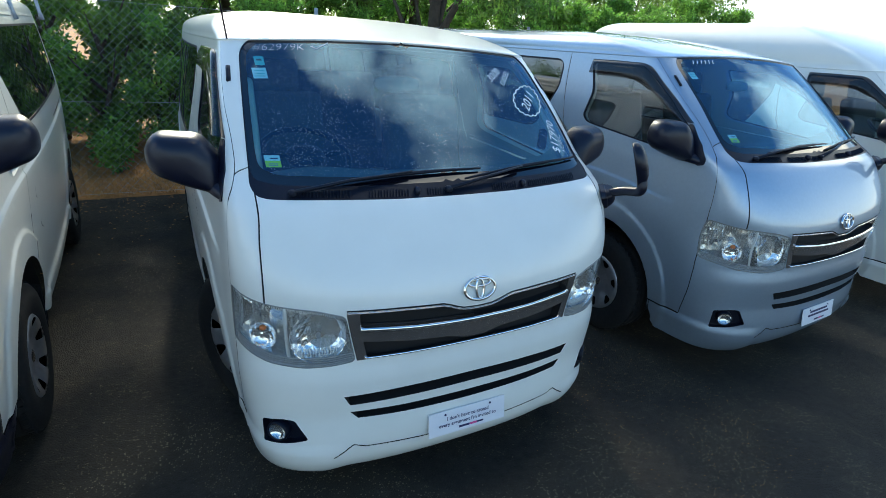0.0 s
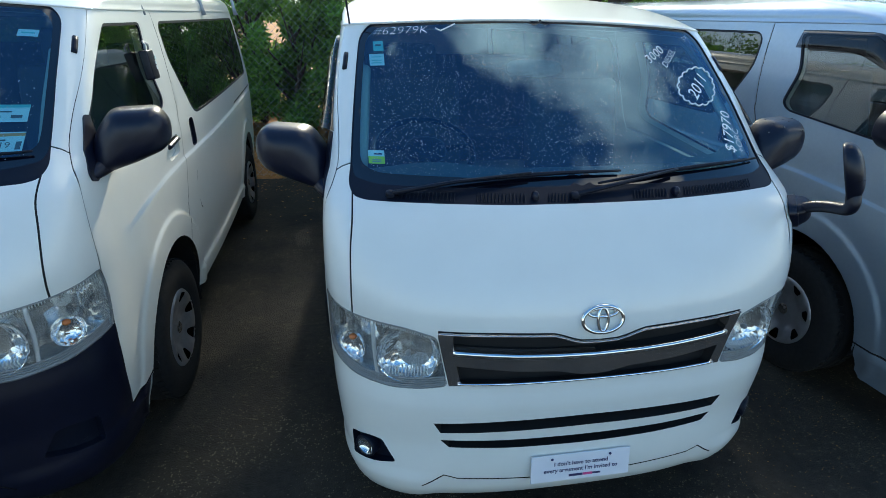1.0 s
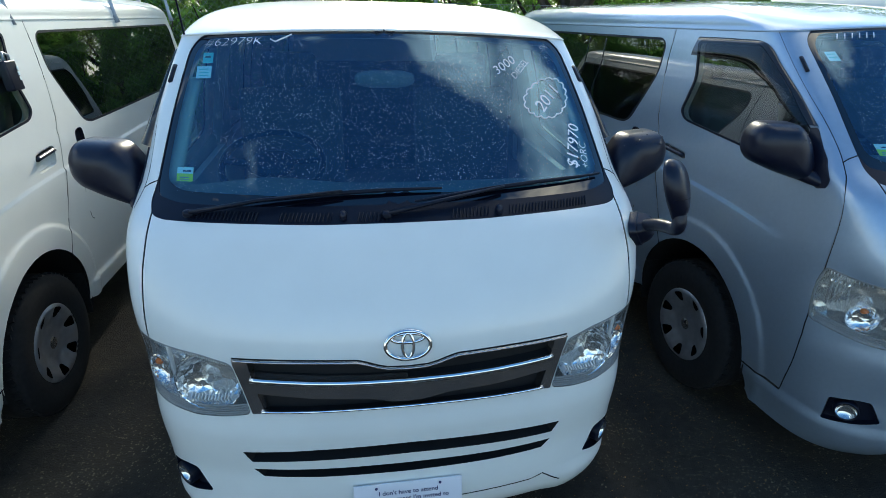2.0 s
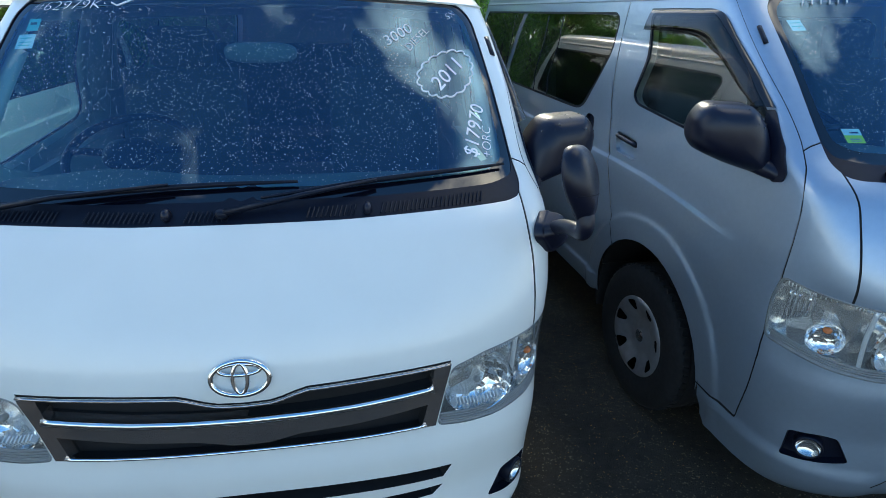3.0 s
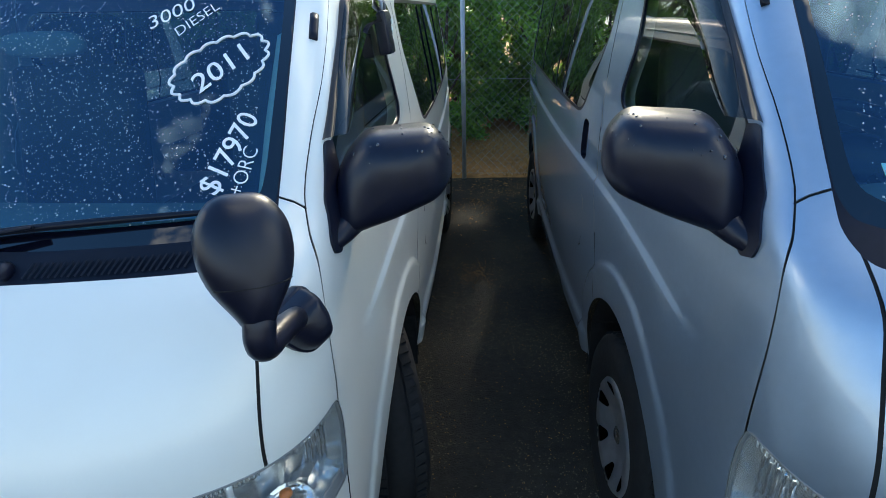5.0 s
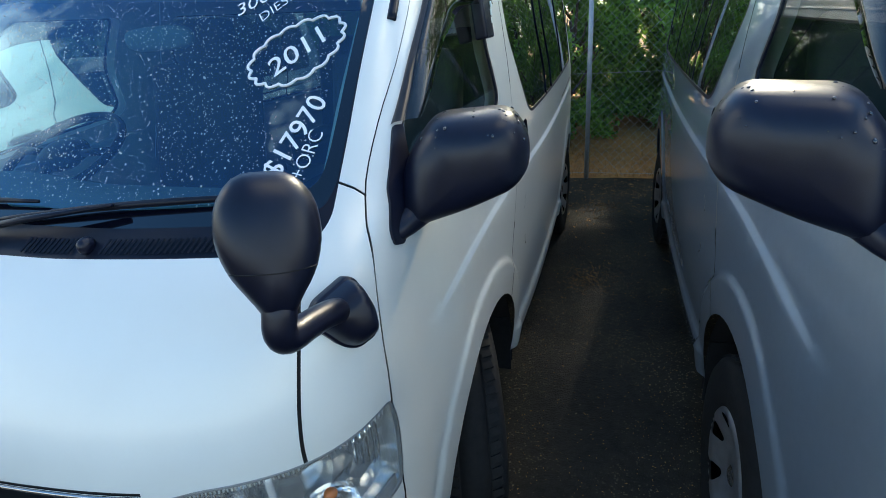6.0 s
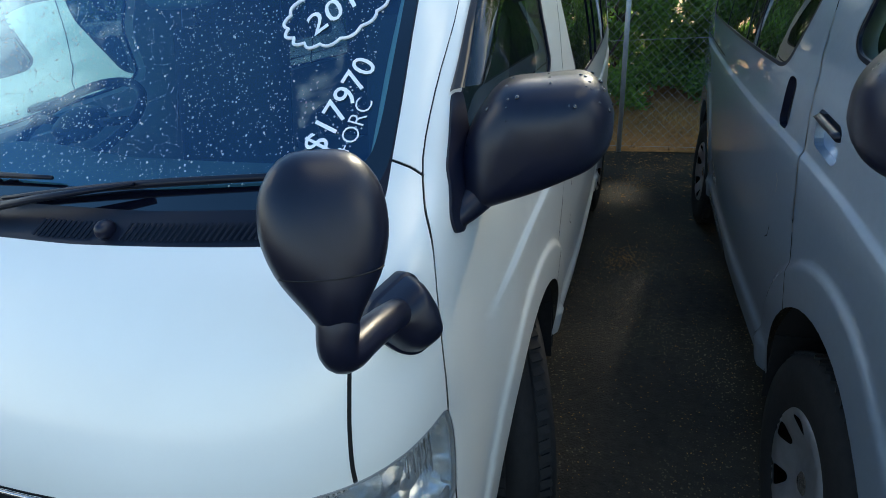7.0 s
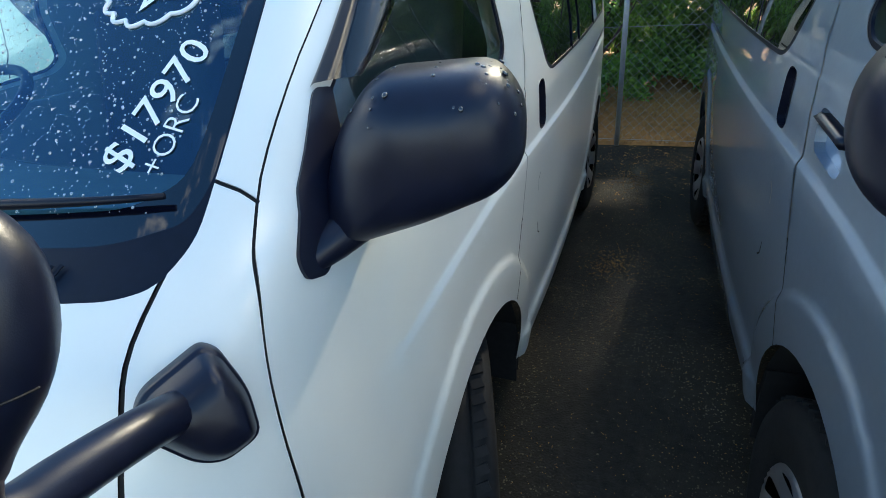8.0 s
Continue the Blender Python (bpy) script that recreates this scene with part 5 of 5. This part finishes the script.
def speckled(m):
    """Pale chips of stone set in the dark binder."""
    nt = m.node_tree
    b = nt.nodes["Principled BSDF"]
    co = nt.nodes.new("ShaderNodeTexCoord")
    vo = nt.nodes.new("ShaderNodeTexVoronoi")
    vo.inputs["Scale"].default_value = 120
    pick = nt.nodes.new("ShaderNodeMath")
    pick.operation = "GREATER_THAN"
    pick.inputs[1].default_value = 0.66
    sep = nt.nodes.new("ShaderNodeSeparateColor")
    near = nt.nodes.new("ShaderNodeMath")
    near.operation = "LESS_THAN"
    size = nt.nodes.new("ShaderNodeMath")
    size.operation = "MULTIPLY"
    size.inputs[1].default_value = 0.55
    both = nt.nodes.new("ShaderNodeMath")
    both.operation = "MULTIPLY"
    mx = nt.nodes.new("ShaderNodeMix")
    mx.data_type = "RGBA"
    mx.inputs["B"].default_value = (0.19, 0.155, 0.10, 1)
    src = b.inputs["Base Color"].links[0].from_socket
    nt.links.new(co.outputs["Object"], vo.inputs["Vector"])
    nt.links.new(vo.outputs["Color"], sep.inputs["Color"])
    nt.links.new(sep.outputs["Red"], pick.inputs[0])
    nt.links.new(vo.outputs["Distance"], near.inputs[0])
    nt.links.new(sep.outputs["Green"], size.inputs[0])
    nt.links.new(size.outputs[0], near.inputs[1])
    nt.links.new(pick.outputs[0], both.inputs[0])
    nt.links.new(near.outputs[0], both.inputs[1])
    # worn patches: more chips show, and brown silt lies between them
    big = nt.nodes.new("ShaderNodeTexNoise")
    big.inputs["Scale"].default_value, big.inputs["Detail"].default_value = 2.2, 5
    edge = nt.nodes.new("ShaderNodeMapRange")
    edge.inputs["From Min"].default_value, edge.inputs["From Max"].default_value = 0.42, 0.62
    some = nt.nodes.new("ShaderNodeMath")
    some.operation = "MULTIPLY"
    silt = nt.nodes.new("ShaderNodeMix")
    silt.data_type = "RGBA"
    silt.inputs["B"].default_value = (0.060, 0.046, 0.028, 1)
    half = nt.nodes.new("ShaderNodeMath")
    half.operation = "MULTIPLY"
    half.inputs[1].default_value = 0.45
    nt.links.new(co.outputs["Object"], big.inputs["Vector"])
    nt.links.new(big.outputs["Fac"], edge.inputs["Value"])
    nt.links.new(edge.outputs["Result"], some.inputs[0])
    nt.links.new(both.outputs[0], some.inputs[1])
    nt.links.new(edge.outputs["Result"], half.inputs[0])
    nt.links.new(half.outputs[0], silt.inputs["Factor"])
    nt.links.new(src, silt.inputs["A"])
    nt.links.new(some.outputs[0], mx.inputs["Factor"])
    nt.links.new(silt.outputs["Result"], mx.inputs["A"])
    nt.links.new(mx.outputs["Result"], b.inputs["Base Color"])


speckled(M_ASPHALT)
M_SOIL = material("dry_soil", (0.56, 0.26, 0.08), 0.95, grain=0.6, grain_scale=14, bump=0.5, bump_scale=40)


def sheet(name, x0, x1, y0, y1, nx, ny, height, mat, label, cat=""):
    verts, faces = [], []
    for j in range(ny + 1):
        for i in range(nx + 1):
            x, y = x0 + (x1 - x0) * i / nx, y0 + (y1 - y0) * j / ny
            verts.append((x, y, height(x, y)))
    for j in range(ny):
        for i in range(nx):
            a = j * (nx + 1) + i
            faces.append((a, a + 1, a + nx + 2, a + nx + 1))
    return tagged(put_mesh(name, mesh_of(name, verts, faces, mat)), label, cat, "", "structure")


sheet("ground", -400, 400, -400, 400, 8, 8, lambda x, y: -0.06, M_SOIL, "dry brown soil stretching away", "ground")
sheet("asphalt_yard", -60, 60, -60, 5.16, 60, 40, lambda x, y: 0.0, M_ASPHALT, "dark damp asphalt of the car yard", "asphalt")
sheet("grass_bank", -25, 25, 5.12, 9.5, 120, 30, lambda x, y: 0.012 * min(1, (y - 5.1) * 12) + 0.16 * min(1.0, max(0, (y - 5.3) / 2.5)) + 0.03 * noise.noise((x * 1.7, y * 1.7, 0)), M_SOIL, "strip of dry brown grass and leaf litter", "dry grass")


M_STRAW = material("dry_grass", (0.66, 0.34, 0.10), 0.8, grain=0.5, grain_scale=12, tint=(0.22, 0.12, 0.04))


def bank_height(x, y):
    return 0.012 * min(1, (y - 5.1) * 12) + 0.16 * min(1.0, max(0, (y - 5.3) / 2.5)) + 0.03 * noise.noise((x * 1.7, y * 1.7, 0))


def dry_grass():
    rng = np.random.default_rng(8)
    verts, faces = [], []
    for _ in range(15000):
        x, y = rng.uniform(-4.5, 5.0), 5.15 + 1.6 * rng.random() ** 1.3
        z = bank_height(x, y) - 0.01
        a, h = rng.uniform(0, 2 * math.pi), rng.uniform(0.03, 0.11)
        lean = rng.normal(0, 0.5, 2) * h
        w = 0.0035
        k = len(verts)
        verts += [(x - w * math.cos(a), y - w * math.sin(a), z), (x + w * math.cos(a), y + w * math.sin(a), z), (x + lean[0], y + lean[1], z + h)]
        faces.append((k, k + 1, k + 2))
    tagged(put_mesh("dry_grass", mesh_of("dry_grass", verts, faces, M_STRAW, False)), "dry straw-coloured grass on the bank", "dry grass", "", "stuff")
    verts, faces = [], []
    for _ in range(5200):
        x = rng.uniform(-4.5, 5.0)
        y = 5.25 - abs(rng.normal(0, 0.7))
        a, l = rng.uniform(0, 2 * math.pi), rng.uniform(0.006, 0.022)
        if rng.random() < 0.45:
            side = rng.choice([0.88, 1.5, 1.2])
            x, y, l = side + rng.normal(0, 0.13), rng.uniform(-0.6, 4.9), rng.uniform(0.0015, 0.0045)
        elif rng.random() < 0.35:
            # a share of the pale bits falls in three tight clusters
            cx, cy, sx, sy_ = ((1.0, 2.86, 0.07, 0.10), (1.02, 4.25, 0.12, 0.10), (1.25, 4.75, 0.25, 0.15))[int(rng.integers(3))]
            x, y, l = cx + rng.normal(0, sx), cy + rng.normal(0, sy_), rng.uniform(0.003, 0.008)
        c, s_ = math.cos(a) * l, math.sin(a) * l
        k = len(verts)
        verts += [(x - c, y - s_, 0.003), (x + s_ * 0.35, y - c * 0.35, 0.006), (x + c, y + s_, 0.004), (x - s_ * 0.35, y + c * 0.35, 0.007)]
        faces += [(k, k + 1, k + 2), (k, k + 2, k + 3)]
    tagged(put_mesh("leaf_litter", mesh_of("leaf_litter", verts, faces, M_STRAW, False)), "small dry leaves strewn on the asphalt", "leaf litter", "", "stuff")


dry_grass()


def grit():
    """Loose stones and crumbs of asphalt on the yard."""
    rng = np.random.default_rng(21)
    n = 11000
    x, y = rng.uniform(-3.2, 4.2, n), rng.uniform(-3.0, 5.1, n)
    r = 0.0016 + 0.0045 * rng.random(n) ** 4
    shape = np.array([(1, 0, 0), (0, 1, 0), (-1, 0, 0), (0, -1, 0), (0, 0, 0.7), (0, 0, -0.4)], float)
    turn = rng.uniform(0, 2 * math.pi, n)
    stretch = rng.uniform(0.6, 1.4, (n, 6, 3))
    v = shape[None] * stretch * r[:, None, None]
    vx = v[:, :, 0] * np.cos(turn)[:, None] - v[:, :, 1] * np.sin(turn)[:, None]
    vy = v[:, :, 0] * np.sin(turn)[:, None] + v[:, :, 1] * np.cos(turn)[:, None]
    v = np.stack([vx + x[:, None], vy + y[:, None], v[:, :, 2] + 0.002], -1).reshape(-1, 3)
    one = np.array([(0, 1, 4), (1, 2, 4), (2, 3, 4), (3, 0, 4), (1, 0, 5), (2, 1, 5), (3, 2, 5), (0, 3, 5)])
    f = (np.arange(n)[:, None, None] * 6 + one[None]).reshape(-1, 3)
    m = material("grit_stone", (0.20, 0.165, 0.11), 0.85, grain=0.7, grain_scale=30)
    tagged(put_mesh("grit", mesh_of("grit", v, f, m, False)), "loose grit and small stones on the asphalt", "grit", "", "stuff")


grit()

# ---- fence ----
def fence():
    f = thing("chain_link_fence", "galvanised chain-link fence on steel posts", "fence", "", pose(0, 5.13, 0))
    for x in (0.81, -2.19, 3.75, 6.75, -5.25, 9.75, -8.25):
        bm = bmesh.new()
        tube(bm, [(x, 0, -0.05), (x, 0, 2.05)], 0.022, 12)
        part("post", bm, M_STEEL, f, "grey steel tube post")
    verts, faces = [], []

    def wire(a, b, w=0.0011):
        d = (Vector(b) - Vector(a)).normalized()
        p = d.cross(Vector((0, 1, 0))).normalized() * w
        q = Vector((0, w, 0))
        k = len(verts)
        for c in (Vector(a), Vector(b)):
            verts.extend([tuple(c + p), tuple(c + q), tuple(c - p), tuple(c - q)])
        for i in range(4):
            faces.append((k + i, k + (i + 1) % 4, k + 4 + (i + 1) % 4, k + 4 + i))
    top, low, pitch = 1.95, 0.03, 0.082
    x = -10.0
    while x < 11.0:
        wire((x, 0.024, low), (x + (top - low), 0.024, top))
        wire((x, 0.028, low), (x - (top - low), 0.028, top))
        x += pitch
    for z in (low + 0.02, 1.0, top):
        wire((-12, 0.026, z), (12.5, 0.026, z), 0.0018)
    put_mesh("mesh", mesh_of("mesh", verts, faces, M_STEEL, False), f)


fence()

# ---- plants ----
def leaf_material(name, c1, c2):
    m = material(name, c1, 0.45, grain=0.5, grain_scale=6, tint=c2)
    nt = m.node_tree
    b = nt.nodes["Principled BSDF"]
    tl = nt.nodes.new("ShaderNodeBsdfTranslucent")
    mx = nt.nodes.new("ShaderNodeMixShader")
    mx.inputs["Fac"].default_value = 0.5
    gi = nt.nodes.new("ShaderNodeNewGeometry")
    hs = nt.nodes.new("ShaderNodeHueSaturation")
    mr = nt.nodes.new("ShaderNodeMapRange")
    mr.inputs["To Min"].default_value, mr.inputs["To Max"].default_value = 0.55, 1.6
    nt.links.new(gi.outputs["Random Per Island"], mr.inputs["Value"])
    nt.links.new(mr.outputs["Result"], hs.inputs["Value"])
    src = b.inputs["Base Color"].links[0].from_socket
    nt.links.new(src, hs.inputs["Color"])
    nt.links.new(hs.outputs["Color"], b.inputs["Base Color"])
    nt.links.new(hs.outputs["Color"], tl.inputs["Color"])
    nt.links.new(b.outputs["BSDF"], mx.inputs[1])
    nt.links.new(tl.outputs["BSDF"], mx.inputs[2])
    nt.links.new(mx.outputs["Shader"], nt.nodes["Material Output"].inputs["Surface"])
    return m


M_LEAF = leaf_material("shrub_leaves", (0.25, 0.47, 0.075), (0.10, 0.23, 0.045))
M_LEAF2 = leaf_material("tree_leaves", (0.20, 0.34, 0.055), (0.08, 0.16, 0.035))
M_BARK = material("bark", (0.10, 0.075, 0.055), 0.9, grain=0.5, grain_scale=14, bump=0.8, bump_scale=25)


def leaves(rng, clumps, count, size):
    """Folded diamond leaves scattered through clumps (centre, radii)."""
    centre, radii = np.array([c[0] for c in clumps]), np.array([c[1] for c in clumps])
    weights = radii.prod(1) ** 0.8
    pick = rng.choice(len(clumps), count, p=weights / weights.sum())

    def unit(q):
        return q / (np.linalg.norm(q, axis=1, keepdims=True) + 1e-9)
    d = unit(rng.normal(size=(count, 3)))
    p = centre[pick] + d * radii[pick] * rng.uniform(0.35, 1.12, (count, 1))
    a = unit(rng.normal(size=(count, 3)) + d * 0.8)
    b = unit(np.cross(a, rng.normal(size=(count, 3))))
    n = np.cross(a, b)
    l = size * rng.uniform(0.6, 1.3, (count, 1))
    verts = np.stack([p, p + a * l * 0.5 + b * l * 0.24 + n * l * 0.06, p + a * l, p + a * l * 0.5 - b * l * 0.24 + n * l * 0.06], 1).reshape(-1, 3)
    k = np.arange(count)[:, None] * 4
    faces = np.concatenate([k + np.array([[0, 1, 2]]), k + np.array([[0, 2, 3]])])
    return verts, faces


def shrub_mesh(seed, h, spread, count, size, mat):
    rng = np.random.default_rng(seed)
    clumps = []
    for _ in range(34):
        z = rng.uniform(0.06, 1.0) ** 1.15 * h
        w = spread * (1.0 - 0.4 * (z / h) ** 2)
        clumps.append(((rng.uniform(-w, w), rng.uniform(-w, w) * 0.7, z), tuple(rng.uniform(0.22, 0.42, 3) * spread * 0.5)))
    v, f = leaves(rng, clumps, count, size)
    return mesh_of("crown", v, f, mat, False)


def plant(name, label, cat, crown, m, h, trunk_r, lean, group, seed):
    rng = np.random.default_rng(seed)
    t = thing(name, label, cat, group, m)
    bm = bmesh.new()
    pts = [(lean * (k / 6) ** 2, 0.1 * math.sin(k + seed), h * 0.72 * k / 6 - 0.05) for k in range(7)]
    tube(bm, pts, [trunk_r * (1 - 0.11 * k) for k in range(7)], 9)
    part("trunk", bm, M_BARK, t)
    for k in range(6):
        b0 = Vector(pts[2 + k % 4])
        d = Vector((rng.uniform(-1, 1), rng.uniform(-1, 1), rng.uniform(0.4, 1.0))).normalized()
        bm = bmesh.new()
        ln = h * 0.32
        tube(bm, [b0 + d * ln * i / 4 + Vector((0, 0, 0.06 * i * i / 4)) for i in range(5)], [trunk_r * (0.5 - 0.1 * i) for i in range(5)], 6)
        part("limb", bm, M_BARK, t)
    put_mesh("crown", crown, t)
    return t


S_A = shrub_mesh(1, 2.0, 1.0, 16000, 0.07, M_LEAF)
S_B = shrub_mesh(2, 2.4, 1.1, 18000, 0.065, M_LEAF)
S_C = shrub_mesh(3, 1.8, 1.05, 15000, 0.075, M_LEAF2)
for i, x in enumerate(np.arange(-9, 12.5, 1.05)):
    h, me = ((2.0, S_A), (2.4, S_B), (1.8, S_C))[i % 3]
    plant("shrub", "dense green broad-leaved shrub behind the fence", "shrub", me, pose(x + 0.25 * math.sin(i * 2.1), 6.85 + 0.3 * math.cos(i * 1.7), 0.05, 0, 0, i * 67), h, 0.05, 0.1, "shrubs behind the fence", i)
for i, x in enumerate(np.arange(-9.5, 13, 1.5)):
    h, me = ((2.4, S_B), (2.0, S_A))[i % 2]
    plant("shrub", "tall green shrub in the hedge behind the fence", "shrub", me, pose(x, 8.1 + 0.3 * math.sin(i), 0.25, 0, 0, i * 113) @ Matrix.Diagonal((1, 1, 1.1, 1)), h, 0.06, 0.1, "shrubs behind the fence", 70 + i)


for i, x in enumerate(np.arange(-10, 13, 1.7)):
    plant("shrub", "tall green shrub in the hedge behind the fence", "shrub", (S_A, S_B)[i % 2], pose(x, 9.5 + 0.3 * math.cos(i), 0.25, 0, 0, i * 71) @ Matrix.Diagonal((1.15, 1, 1.25, 1)), 2.4, 0.06, 0.1, "shrubs behind the fence", 110 + i)


def tree_mesh(seed, h, spread, count, size):
    rng = np.random.default_rng(seed)
    clumps = []
    for _ in range(34):
        a, q = rng.uniform(0, 2 * math.pi), rng.uniform(0, 1) ** 0.5
        z = h * rng.uniform(0.45, 1.0)
        w = spread * (1 - 0.5 * abs(z / h - 0.65) / 0.35 * 0.6)
        clumps.append(((q * w * math.cos(a), q * w * math.sin(a), z), tuple(rng.uniform(0.35, 0.75, 3) * np.array([1, 1, 0.7]))))
    v, f = leaves(rng, clumps, count, size)
    return mesh_of("crown", v, f, M_LEAF2, False)


T_C = tree_mesh(13, 4.9, 2.4, 13000, 0.08)
T_D = tree_mesh(14, 4.5, 2.4, 20000, 0.085)
T_A = tree_mesh(11, 4.0, 2.2, 8500, 0.10)
T_B = tree_mesh(12, 4.4, 2.4, 9500, 0.10)
# trees 2 and 3 are placed so that their thicker crowns shade vans and asphalt
for i, (x, y, k) in enumerate(((-6.5, 11.0, 0), (-2.6, 11.5, 1), (0.5, 9.3, 0), (3.3, 8.2, 1), (7.4, 11.5, 0), (11.5, 11.0, 1), (-11, 11.4, 1), (15, 12, 0), (5.4, 13.0, 1), (-4.6, 13.0, 0))):
    plant("tree", "broad-leaved tree with a dark trunk", "tree", (T_D if i == 2 else T_C if i == 3 else (T_A, T_B)[k]), pose(x, y, 0.1, 0, 0, i * 101), (4.3, 4.7)[k], 0.13, 0.3, "trees behind the fence", 40 + i)

plant("tree", "old tree with a thick dark trunk behind the fence", "tree", T_C, pose(2.78, 6.05, 0.05, 0, 0, 33) @ Matrix.Diagonal((0.8, 0.8, 1.0, 1)), 4.7, 0.17, 0.25, "trees behind the fence", 61)
